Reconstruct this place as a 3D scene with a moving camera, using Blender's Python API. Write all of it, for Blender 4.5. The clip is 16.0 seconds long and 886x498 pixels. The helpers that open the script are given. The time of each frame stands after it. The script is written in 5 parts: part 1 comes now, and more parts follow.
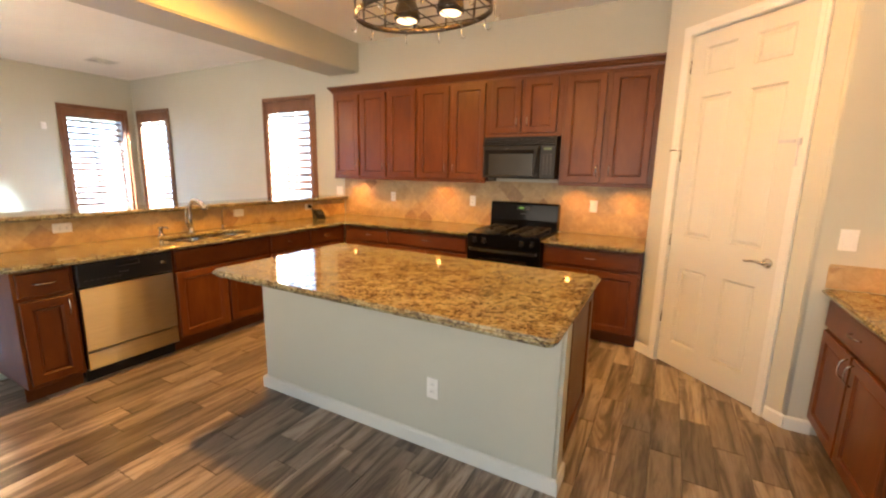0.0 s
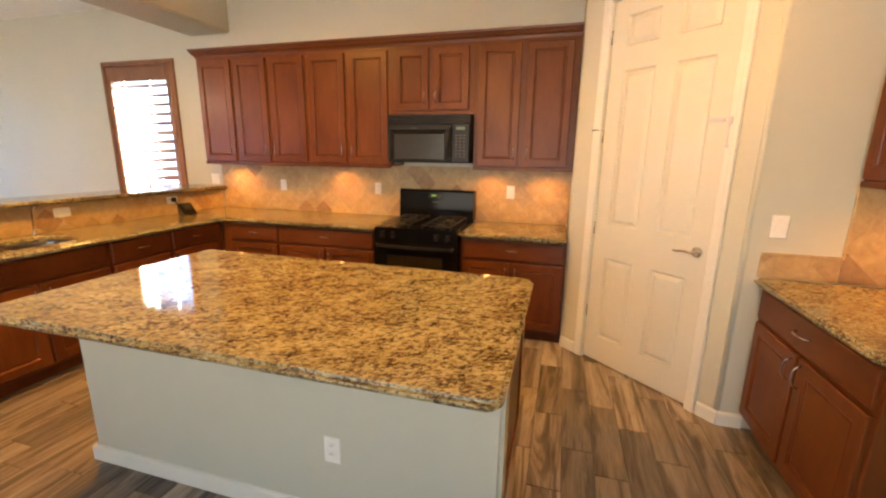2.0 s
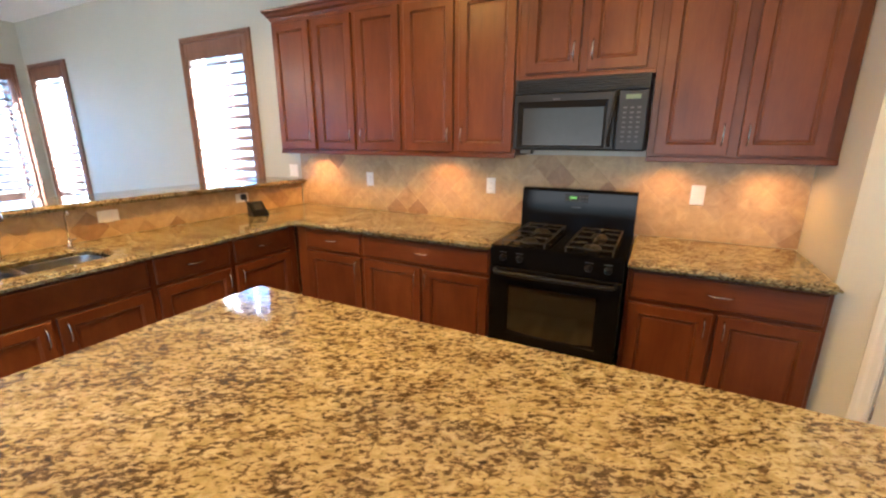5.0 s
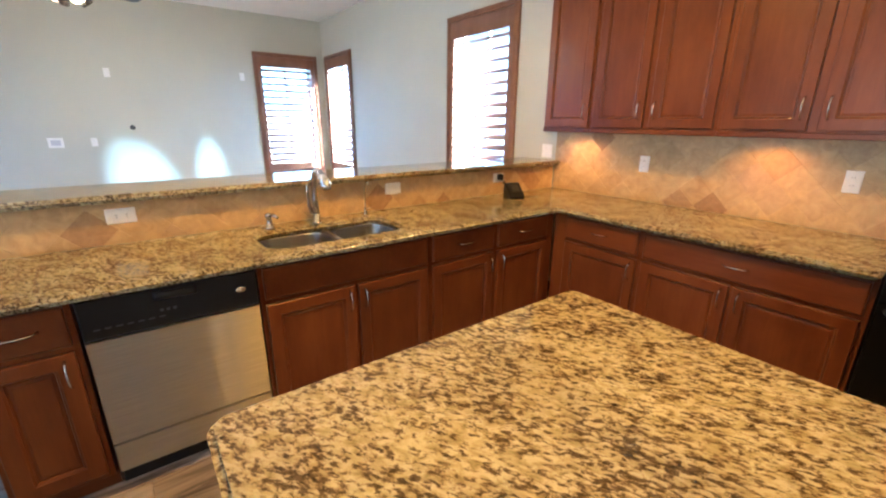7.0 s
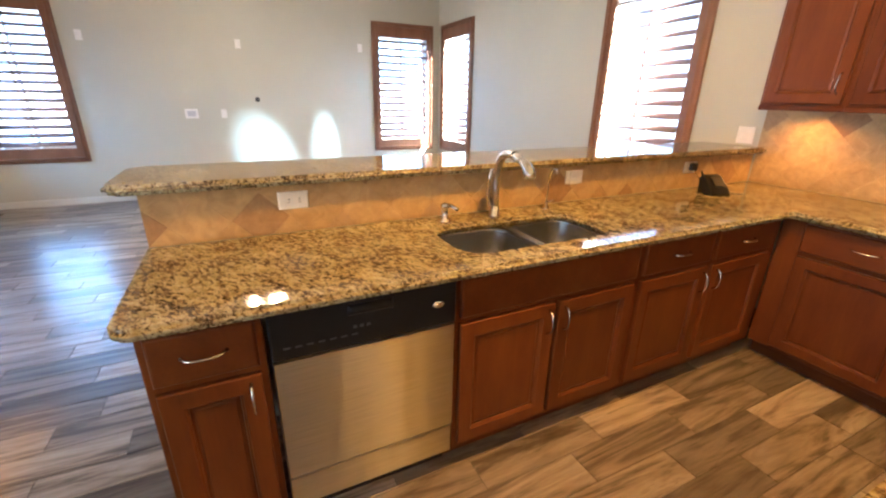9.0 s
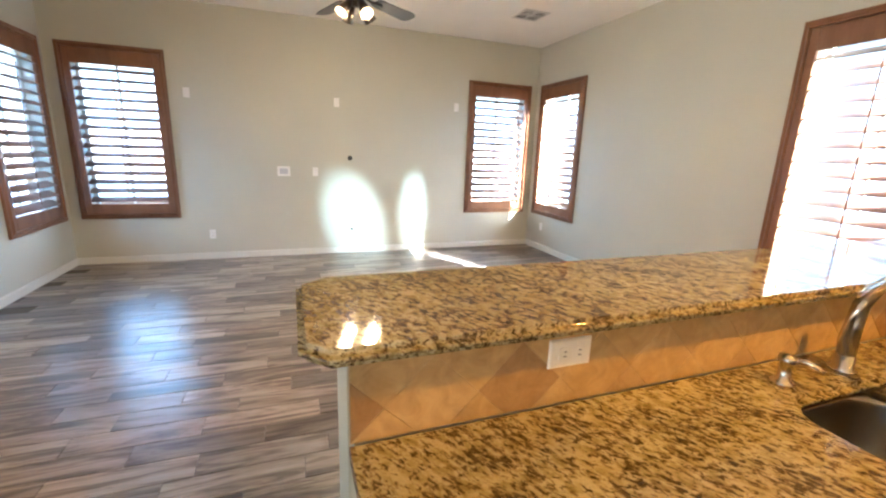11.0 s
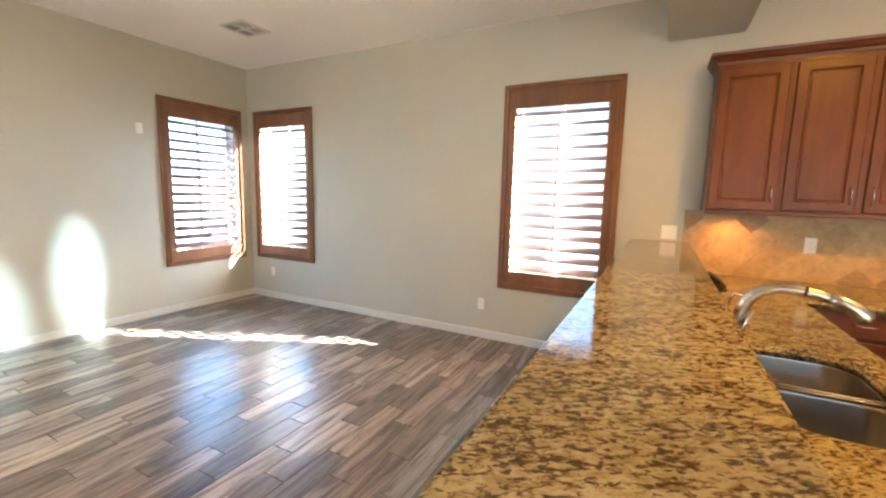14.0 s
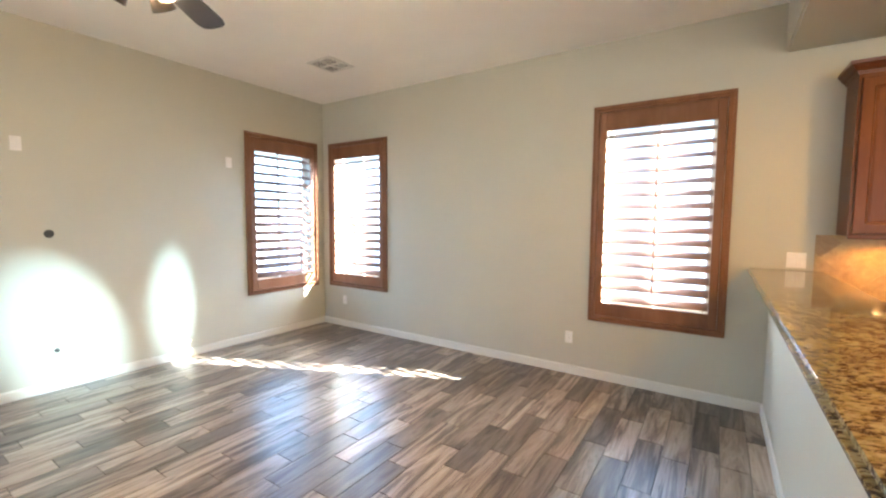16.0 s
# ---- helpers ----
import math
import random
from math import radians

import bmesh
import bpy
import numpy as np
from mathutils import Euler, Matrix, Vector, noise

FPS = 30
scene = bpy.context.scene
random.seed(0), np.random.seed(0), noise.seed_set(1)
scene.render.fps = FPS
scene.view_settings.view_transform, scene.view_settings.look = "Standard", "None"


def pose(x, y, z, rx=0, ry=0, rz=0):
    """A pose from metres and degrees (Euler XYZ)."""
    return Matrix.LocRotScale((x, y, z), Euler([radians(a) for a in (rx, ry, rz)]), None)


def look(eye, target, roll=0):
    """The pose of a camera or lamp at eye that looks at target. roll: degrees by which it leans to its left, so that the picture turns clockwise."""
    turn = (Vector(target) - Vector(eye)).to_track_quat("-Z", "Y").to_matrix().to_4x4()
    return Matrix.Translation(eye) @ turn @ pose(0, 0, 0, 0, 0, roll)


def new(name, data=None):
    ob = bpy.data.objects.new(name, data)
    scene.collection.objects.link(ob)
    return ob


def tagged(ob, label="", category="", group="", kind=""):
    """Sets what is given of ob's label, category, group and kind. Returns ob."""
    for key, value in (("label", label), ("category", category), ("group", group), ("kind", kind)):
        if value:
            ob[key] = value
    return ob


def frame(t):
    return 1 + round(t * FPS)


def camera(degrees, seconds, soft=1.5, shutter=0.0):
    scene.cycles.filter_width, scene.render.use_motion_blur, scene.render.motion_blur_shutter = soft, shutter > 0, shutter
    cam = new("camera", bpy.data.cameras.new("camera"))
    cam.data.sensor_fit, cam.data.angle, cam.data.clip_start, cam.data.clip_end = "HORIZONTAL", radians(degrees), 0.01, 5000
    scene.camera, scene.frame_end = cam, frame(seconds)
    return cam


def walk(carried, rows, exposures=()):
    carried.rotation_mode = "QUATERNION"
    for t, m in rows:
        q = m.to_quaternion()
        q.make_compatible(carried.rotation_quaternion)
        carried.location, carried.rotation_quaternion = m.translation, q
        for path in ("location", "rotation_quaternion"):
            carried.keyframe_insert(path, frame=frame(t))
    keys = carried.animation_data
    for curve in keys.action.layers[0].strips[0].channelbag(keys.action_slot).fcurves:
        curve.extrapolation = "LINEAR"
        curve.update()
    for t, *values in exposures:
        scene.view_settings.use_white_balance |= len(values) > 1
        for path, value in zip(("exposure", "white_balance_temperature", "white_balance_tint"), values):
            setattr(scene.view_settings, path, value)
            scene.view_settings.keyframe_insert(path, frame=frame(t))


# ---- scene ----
cam = camera(93.8, 16.0, soft=2.3)
PATH = [
    (0, (0.44, 0.309, 1.53), (-0.495, 2.038, 1.161), 1.1),
    (0.5, (0.434, 0.371, 1.535), (-0.326, 2.182, 1.16), 1.0),
    (1, (0.426, 0.505, 1.529), (-0.215, 2.359, 1.14), 0.9),
    (1.5, (0.385, 0.649, 1.529), (-0.192, 2.519, 1.12), 0.8),
    (2, (0.233, 0.836, 1.536), (-0.302, 2.712, 1.095), 0.8),
    (2.5, (0.14, 1.018, 1.545), (-0.373, 2.892, 1.069), 0.7),
    (3, (0.072, 1.24, 1.556), (-0.426, 3.109, 1.048), 0.6),
    (3.2, (0.033, 1.311, 1.56), (-0.466, 3.177, 1.042), 0.6),
    (5.3, (-0.54, 1.852, 1.524), (-1.538, 3.51, 1.018), 0.1),
    (5.5, (-0.577, 1.876, 1.519), (-1.655, 3.483, 1.014), 0.1),
    (6, (-0.704, 1.892, 1.511), (-1.981, 3.342, 0.991), 0.2),
    (6.5, (-0.91, 1.835, 1.506), (-2.329, 3.134, 0.96), 0.3),
    (7, (-1.133, 1.762, 1.491), (-2.669, 2.899, 0.9), 0.3),
    (7.5, (-1.305, 1.733, 1.465), (-2.914, 2.739, 0.833), 0.4),
    (8, (-1.481, 1.73, 1.451), (-3.136, 2.632, 0.784), 0.6),
    (8.5, (-1.637, 1.671, 1.446), (-3.319, 2.505, 0.758), 0.8),
    (9, (-1.846, 1.503, 1.455), (-3.533, 2.327, 0.767), 1.0),
    (9.5, (-2.052, 1.373, 1.459), (-3.783, 2.133, 0.807), 1.0),
    (10, (-2.343, 1.276, 1.474), (-4.148, 1.927, 0.911), 1.2),
    (10.2, (-2.439, 1.246, 1.484), (-4.266, 1.868, 0.961), 1.2),
    (12.3, (-3.414, 0.85, 1.514), (-5.178, 1.759, 1.267), 1.1),
    (12.5, (-3.462, 0.859, 1.509), (-5.17, 1.87, 1.265), 1.1),
    (13, (-3.602, 0.756, 1.52), (-5.078, 2.081, 1.268), 1.2),
    (13.5, (-3.669, 0.767, 1.517), (-4.873, 2.341, 1.253), 1.3),
    (14, (-3.764, 0.846, 1.514), (-4.684, 2.601, 1.25), 1.3),
    (14.5, (-3.792, 0.897, 1.529), (-4.548, 2.731, 1.276), 1.2),
    (15, (-3.893, 0.887, 1.543), (-4.62, 2.736, 1.318), 1.0),
    (15.5, (-4.067, 0.832, 1.532), (-4.909, 2.636, 1.347), 0.7),
    (16, (-4.193, 0.775, 1.524), (-5.298, 2.436, 1.38), 0.4),
]
EXPOSURES = [(0.0, 3.60, 6450, 12), (3.0, 3.58, 5900, 10), (5.3, 3.72, 4750, 5), (8.0, 3.62, 5050, 8), (9.0, 3.63, 5550, 11), (10.2, 3.56, 5850, 9), (12.3, 3.40, 6200, 7), (16.0, 3.42, 6150, 7)]
walk(cam, [(t, look(eye, target, roll)) for t, eye, target, roll in PATH], EXPOSURES)

# ---- plan (metres) ----
NORTH, WEST, SOUTH, CEIL = 4.845, -8.985, -1.45, 3.14
EAST, NOOK = 1.95, -3.2
WT = 0.16                      # wall thickness
COUNTER, BAR = 0.915, 1.16
SILL, HEAD = 0.565, 2.565      # outer edges of the window casings

# ---- world, sun, lamps ----
SUN_TO = Vector((0.902, 0.432, 0.470)).normalized()
world = bpy.data.worlds.new("sky")
scene.world = world
world.use_nodes = True
wn = world.node_tree.nodes
sky = wn.new("ShaderNodeTexSky")
sky.sky_type, sky.sun_disc = "NISHITA", False
sky.sun_elevation = math.asin(SUN_TO.z)
sky.sun_rotation = math.atan2(SUN_TO.x, SUN_TO.y)
world.node_tree.links.new(sky.outputs["Color"], wn["Background"].inputs["Color"])
wn["Background"].inputs["Strength"].default_value = 0.06


def lamp(name, kind, m, energy, color, **settings):
    data = bpy.data.lights.new(name, kind)
    data.energy, data.color = energy if kind == "SUN" else energy / 16, color
    for key, value in settings.items():
        if key == "radius":
            data.shadow_soft_size = value
        elif key == "angle":
            data.angle = value
        elif key == "cone":
            data.spot_size = value
        elif key == "blend":
            data.spot_blend = value
        elif key == "size":
            data.shape, data.size, data.size_y = "RECTANGLE", value[0], value[1]
    ob = new(name, data)
    ob.matrix_world = m
    return ob


lamp("sun", "SUN", look(SUN_TO * 30, (0, 0, 0)), 13.0, (1.0, 0.97, 0.92), angle=radians(0.53))

DAY = (0.29, 0.58, 1.0)
WARM = (1.0, 0.45, 0.07)
# daylight in the window openings, and an added fill behind the dining side
lamp("daylight_n1", "AREA", pose(-8.31, NORTH + WT + 0.06, 1.55, -90, 0, 0), 100, DAY, size=(0.8, 1.5))
lamp("daylight_n2", "AREA", pose(-4.67, NORTH + WT + 0.06, 1.55, -90, 0, 0), 38, DAY, size=(0.8, 1.5))
lamp("daylight_w1", "AREA", pose(WEST - WT - 0.06, 4.19, 1.55, 90, 0, -90), 98, DAY, size=(0.8, 1.5))
lamp("daylight_w2", "AREA", pose(WEST - WT - 0.06, -0.81, 1.55, 90, 0, -90), 98, DAY, size=(0.8, 1.5))
lamp("daylight_s1", "AREA", pose(-8.31, SOUTH - WT - 0.06, 1.55, 90, 0, 0), 100, DAY, size=(0.8, 1.5))
# fill lamp added at an unseen opening, tilted up to brighten the ceiling
lamp("fill_nook", "AREA", pose(-0.9, NOOK - WT - 0.05, 1.3, 112, 0, 0), 36, (1.0, 0.92, 0.80), size=(4.8, 2.3))

# spots added inside the north window: two soft sun patches on the far wall


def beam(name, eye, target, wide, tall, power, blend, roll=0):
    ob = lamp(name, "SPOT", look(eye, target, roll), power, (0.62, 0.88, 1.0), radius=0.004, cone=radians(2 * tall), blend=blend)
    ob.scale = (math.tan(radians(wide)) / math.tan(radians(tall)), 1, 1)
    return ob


PATCH_EYE = Vector((-4.72, 4.76, 2.25))
beam("patch_spot", PATCH_EYE, (WEST, 2.81, 0.60), 3.1, 8.2, 4200, 1.0)
beam("patch_spot", PATCH_EYE, (WEST, 1.93, 0.47), 4.6, 9.6, 6200, 1.0, 16)

# ---- materials ----
MATS = {}


def material(name, rough=0.5, metal=0.0, spec=0.5, coat=0.0):
    m = bpy.data.materials.new(name)
    m.use_nodes = True
    n, l = m.node_tree.nodes, m.node_tree.links
    b = n["Principled BSDF"]
    b.inputs["Roughness"].default_value = rough
    b.inputs["Metallic"].default_value = metal
    b.inputs["Specular IOR Level"].default_value = spec
    b.inputs["Coat Weight"].default_value = coat
    b.inputs["Coat Roughness"].default_value = 0.2
    MATS[name] = m
    return m, n, l, b


def coords(n, l, scale=(1, 1, 1), world_space=True):
    """Position in metres, stretched by scale."""
    mp = n.new("ShaderNodeMapping")
    mp.inputs["Scale"].default_value = scale
    if world_space:
        g = n.new("ShaderNodeNewGeometry")
        l.new(g.outputs["Position"], mp.inputs["Vector"])
    else:
        g = n.new("ShaderNodeTexCoord")
        l.new(g.outputs["Object"], mp.inputs["Vector"])
    return mp.outputs["Vector"]


def noise_tex(n, l, vec, scale, detail=4, rough=0.55, distort=0.0):
    t = n.new("ShaderNodeTexNoise")
    t.inputs["Scale"].default_value = scale
    t.inputs["Detail"].default_value = detail
    t.inputs["Roughness"].default_value = rough
    t.inputs["Distortion"].default_value = distort
    l.new(vec, t.inputs["Vector"])
    return t.outputs["Fac"]


def ramp(n, l, fac, stops):
    r = n.new("ShaderNodeValToRGB")
    while len(r.color_ramp.elements) < len(stops):
        r.color_ramp.elements.new(0.5)
    for e, (p, c) in zip(r.color_ramp.elements, stops):
        e.position, e.color = p, (*c, 1)
    l.new(fac, r.inputs["Fac"])
    return r.outputs["Color"]


def mix(n, l, fac, a, b, blend="MIX"):
    m = n.new("ShaderNodeMix")
    m.data_type, m.blend_type = "RGBA", blend
    for socket, value in ((m.inputs[0], fac), (m.inputs[6], a), (m.inputs[7], b)):
        if isinstance(value, (int, float)):
            socket.default_value = value
        elif isinstance(value, tuple):
            socket.default_value = (*value, 1)
        else:
            l.new(value, socket)
    return m.outputs[2]


def bump(n, l, b, height, strength, distance=0.002):
    k = n.new("ShaderNodeBump")
    k.inputs["Strength"].default_value = strength
    k.inputs["Distance"].default_value = distance
    l.new(height, k.inputs["Height"])
    l.new(k.outputs["Normal"], b.inputs["Normal"])


def paint(name, color, rough=0.55, grain=140, strength=0.25, spec=0.35):
    m, n, l, b = material(name, rough, spec=spec)
    v = coords(n, l)
    c = ramp(n, l, noise_tex(n, l, v, 1.3, 3), [(0.3, tuple(x * 0.95 for x in color)), (0.7, color)])
    l.new(c, b.inputs["Base Color"])
    bump(n, l, b, noise_tex(n, l, v, grain, 2), strength, 0.0015)
    return m


def plain(name, color, rough=0.5, metal=0.0, spec=0.5, coat=0.0):
    m, n, l, b = material(name, rough, metal, spec, coat)
    v = coords(n, l)
    c = ramp(n, l, noise_tex(n, l, v, 25, 3), [(0.3, tuple(x * 0.9 for x in color)), (0.7, color)])
    l.new(c, b.inputs["Base Color"])
    return m


def wood(name, dark, mid, light, axis="z", rough=0.34, coat=0.18, scale=1.0):
    """Stained wood with its grain along one axis."""
    m, n, l, b = material(name, rough, spec=0.22, coat=coat)
    st = {"x": (0.06, 1, 1), "y": (1, 0.06, 1), "z": (1, 1, 0.06)}[axis]
    v = coords(n, l, tuple(s * scale for s in st))
    info = n.new("ShaderNodeObjectInfo")
    grain = noise_tex(n, l, v, 70, 6, 0.6, 0.4)
    cloud = noise_tex(n, l, coords(n, l, tuple(0.3 + 0.7 * s for s in st)), 7, 4, 0.6)
    c1 = ramp(n, l, grain, [(0.15, dark), (0.5, mid), (0.95, light)])
    c2 = ramp(n, l, cloud, [(0.22, dark), (0.78, light)])
    c = mix(n, l, 0.65, c1, c2)
    hsv = n.new("ShaderNodeHueSaturation")
    mr = n.new("ShaderNodeMapRange")
    mr.inputs["To Min"].default_value, mr.inputs["To Max"].default_value = 0.86, 1.12
    l.new(info.outputs["Random"], mr.inputs["Value"])
    l.new(mr.outputs["Result"], hsv.inputs["Value"])
    l.new(c, hsv.inputs["Color"])
    l.new(hsv.outputs["Color"], b.inputs["Base Color"])
    bump(n, l, b, grain, 0.06, 0.0006)
    return m


WALL = paint("wall_paint", (0.488, 0.478, 0.395))
CEILING = paint("ceiling_paint", (0.90, 0.875, 0.81), 0.8, 90, 0.4)
WHITE = paint("white_trim_paint", (0.64, 0.63, 0.575), 0.35, 200, 0.05)
DOORPAINT = paint("door_paint", (0.56, 0.545, 0.475), 0.38, 220, 0.06)
CHERRY = wood("cherry_upright", (0.062, 0.0135, 0.003), (0.103, 0.0265, 0.0055), (0.158, 0.050, 0.0105), "z", 0.34, 0.04)
CHERRY_X = wood("cherry_across", (0.055, 0.012, 0.0026), (0.091, 0.0235, 0.0048), (0.138, 0.043, 0.009), "x", 0.34, 0.04)
SHUTTER = wood("shutter_wood", (0.13, 0.055, 0.028), (0.21, 0.095, 0.05), (0.27, 0.13, 0.07), "z", 0.4, 0.1)
# shutter wood again, paler: the daylight on the slats is in the colour
SLAT_LIT = wood("slat_wood_lit", (0.19, 0.105, 0.08), (0.265, 0.155, 0.12), (0.33, 0.205, 0.165), "x", 0.45, 0.0)
BLACK = plain("black_enamel", (0.005, 0.005, 0.006), 0.09, coat=0.0)
BLACK.node_tree.nodes["Principled BSDF"].inputs["Specular IOR Level"].default_value = 0.10
BLACKMAT = plain("black_plastic", (0.012, 0.012, 0.013), 0.34)
BLACKMAT.node_tree.nodes["Principled BSDF"].inputs["Specular IOR Level"].default_value = 0.2
IRON = plain("cast_iron", (0.022, 0.021, 0.02), 0.6)
DARKGLASS = plain("oven_glass", (0.02, 0.018, 0.012), 0.05, coat=1.0)
GREYGLASS = plain("microwave_window", (0.03, 0.032, 0.034), 0.16, spec=0.2)
NICKEL = plain("brushed_nickel", (0.62, 0.59, 0.54), 0.26, 1.0)
CHROME = plain("chrome", (0.75, 0.74, 0.72), 0.1, 1.0)
BRONZE = plain("dark_bronze", (0.09, 0.075, 0.06), 0.35, 0.9)
PLASTIC = plain("white_plastic", (0.78, 0.76, 0.72), 0.35)
SLOT = plain("dark_slot", (0.03, 0.03, 0.03), 0.6)
GREYMARK = plain("grey_print", (0.055, 0.055, 0.06), 0.5)
LATCH = plain("clear_grey_plastic", (0.50, 0.50, 0.52), 0.3)
FANBLADE = plain("fan_blade_black", (0.018, 0.018, 0.02), 0.3, coat=0.3)
CABLE = plain("black_cable", (0.015, 0.015, 0.015), 0.45)
GROUND = paint("desert_gravel", (0.42, 0.36, 0.29), 0.9, 60, 0.6)
BLOCK = paint("garden_wall_block", (0.45, 0.38, 0.32), 0.9, 40, 0.5)
GROUT = paint("tile_grout", (0.44, 0.31, 0.175), 0.9, 200, 0.3)
FLOORGROUT = paint("floor_grout", (0.13, 0.11, 0.09), 0.9, 200, 0.3)


def emit(name, color, strength):
    m = bpy.data.materials.new(name)
    m.use_nodes = True
    n, l = m.node_tree.nodes, m.node_tree.links
    b = n["Principled BSDF"]
    b.inputs["Base Color"].default_value = (*color, 1)
    b.inputs["Emission Color"].default_value = (*color, 1)
    b.inputs["Emission Strength"].default_value = strength
    return m


BULB = emit("lit_bulb", (1.0, 0.62, 0.28), 0.45)
PUCK = emit("puck_lens", (1.0, 0.60, 0.25), 1.5)
DISPLAY = emit("green_display", (0.25, 0.6, 0.1), 0.04)


def granite():
    """Gold granite: cream crystals, streaky brown and black flecks that run one way and gather in drifts."""
    m, n, l, b = material("granite", 0.07, spec=0.47)
    g = n.new("ShaderNodeNewGeometry")
    turn = n.new("ShaderNodeMapping")
    turn.inputs["Rotation"].default_value = (0, 0, radians(-30))
    l.new(g.outputs["Position"], turn.inputs["Vector"])

    def along(sx):
        mp = n.new("ShaderNodeMapping")
        mp.inputs["Scale"].default_value = (sx, 1.0, 1.0)
        l.new(turn.outputs["Vector"], mp.inputs["Vector"])
        return mp.outputs["Vector"]

    def add(a, k, c):
        q = n.new("ShaderNodeMath")
        q.operation = "MULTIPLY_ADD"
        l.new(a, q.inputs[0])
        q.inputs[1].default_value = k
        l.new(c, q.inputs[2])
        return q.outputs[0]
    drift = noise_tex(n, l, along(0.55), 13.0, 3, 0.6, 0.6)
    cloud = noise_tex(n, l, along(0.7), 3.2, 3, 0.55, 0.5)
    patch = noise_tex(n, l, along(0.66), 44, 3, 0.55, 0.5)
    fleck = noise_tex(n, l, along(0.52), 98, 4, 0.62, 0.5)
    speck = noise_tex(n, l, along(0.6), 150, 3, 0.6, 0.4)
    base = ramp(n, l, patch, [(0.32, (0.172, 0.142, 0.063)), (0.45, (0.282, 0.25, 0.13)), (0.6, (0.37, 0.345, 0.225)), (0.72, (0.288, 0.25, 0.125))])
    base = mix(n, l, ramp(n, l, cloud, [(0.40, (0, 0, 0)), (0.66, (0.55, 0.55, 0.55))]), base, (0.215, 0.18, 0.088))
    k = add(drift, 0.38, add(cloud, 0.10, fleck))
    rust = ramp(n, l, k, [(0.705, (0, 0, 0)), (0.775, (0.74, 0.74, 0.74))])
    c = mix(n, l, rust, base, (0.135, 0.092, 0.042))
    dark = ramp(n, l, k, [(0.768, (0, 0, 0)), (0.822, (0.88, 0.88, 0.88)), (0.92, (1, 1, 1))])
    tone = ramp(n, l, speck, [(0.35, (0.018, 0.014, 0.010)), (0.5, (0.045, 0.032, 0.018)), (0.68, (0.10, 0.070, 0.038))])
    c = mix(n, l, dark, c, tone)
    tiny = ramp(n, l, add(fleck, 0.25, speck), [(0.735, (0, 0, 0)), (0.80, (0.6, 0.6, 0.6))])
    c = mix(n, l, tiny, c, (0.06, 0.044, 0.028))
    l.new(c, b.inputs["Base Color"])
    return m


GRANITE = granite()


def travertine():
    m, n, l, b = material("travertine_tile", 0.5)
    info = n.new("ShaderNodeObjectInfo")
    v = coords(n, l)
    tone = ramp(n, l, info.outputs["Random"], [(0.0, (0.30, 0.195, 0.105)), (0.07, (0.36, 0.245, 0.135)), (0.14, (0.45, 0.335, 0.175)),
                                              (0.6, (0.505, 0.385, 0.205)), (0.88, (0.48, 0.37, 0.21)), (1.0, (0.42, 0.315, 0.195))])
    cloud = ramp(n, l, noise_tex(n, l, v, 16, 5, 0.65, 0.8), [(0.3, (0.66, 0.58, 0.48)), (0.7, (0.98, 0.92, 0.82))])
    l.new(mix(n, l, 1.0, tone, cloud, "MULTIPLY"), b.inputs["Base Color"])
    bump(n, l, b, noise_tex(n, l, v, 90, 5, 0.7), 0.35, 0.002)
    return m


TRAVERTINE = travertine()


def plank_tile(name, island):
    """Porcelain plank printed as streaked oak; each piece differs."""
    m, n, l, b = material(name, 0.29, spec=0.46)
    if island:
        g = n.new("ShaderNodeNewGeometry")
        rnd = g.outputs["Random Per Island"]
    else:
        g = n.new("ShaderNodeObjectInfo")
        rnd = g.outputs["Random"]
    v = coords(n, l, (1.0, 0.10, 1.0))
    off = n.new("ShaderNodeVectorMath")
    off.operation = "MULTIPLY_ADD"
    cmb = n.new("ShaderNodeCombineXYZ")
    for i in range(3):
        l.new(rnd, cmb.inputs[i])
    off.inputs[1].default_value = (37, 53, 19)
    l.new(cmb.outputs[0], off.inputs[0])
    l.new(v, off.inputs[2])
    streak = noise_tex(n, l, off.outputs[0], 8, 5, 0.6, 1.9)
    vein = noise_tex(n, l, off.outputs[0], 20, 4, 0.6, 2.4)
    fine = noise_tex(n, l, off.outputs[0], 75, 4, 0.6, 0.2)
    c = ramp(n, l, streak, [(0.34, (0.052, 0.039, 0.030)), (0.43, (0.14, 0.110, 0.087)), (0.50, (0.305, 0.258, 0.21)), (0.62, (0.46, 0.41, 0.35)), (0.70, (0.26, 0.213, 0.172))])
    c = mix(n, l, ramp(n, l, vein, [(0.60, (0, 0, 0)), (0.68, (0.6, 0.6, 0.6))]), c, (0.10, 0.07, 0.05))
    tint = ramp(n, l, rnd, [(0.0, (0.26, 0.245, 0.245)), (0.2, (0.40, 0.375, 0.36)), (0.45, (0.62, 0.585, 0.555)), (0.75, (0.88, 0.84, 0.80)), (1.0, (1.12, 1.06, 1.0))])
    c = mix(n, l, 1.0, c, tint, "MULTIPLY")
    c = mix(n, l, 0.14, c, ramp(n, l, fine, [(0.35, (0.12, 0.09, 0.07)), (0.65, (0.46, 0.39, 0.31))]))
    l.new(c, b.inputs["Base Color"])
    bump(n, l, b, fine, 0.1, 0.0008)
    return m


PLANK = plank_tile("oak_plank_tile", False)
PLANK_FAR = plank_tile("oak_plank_tile_far", True)


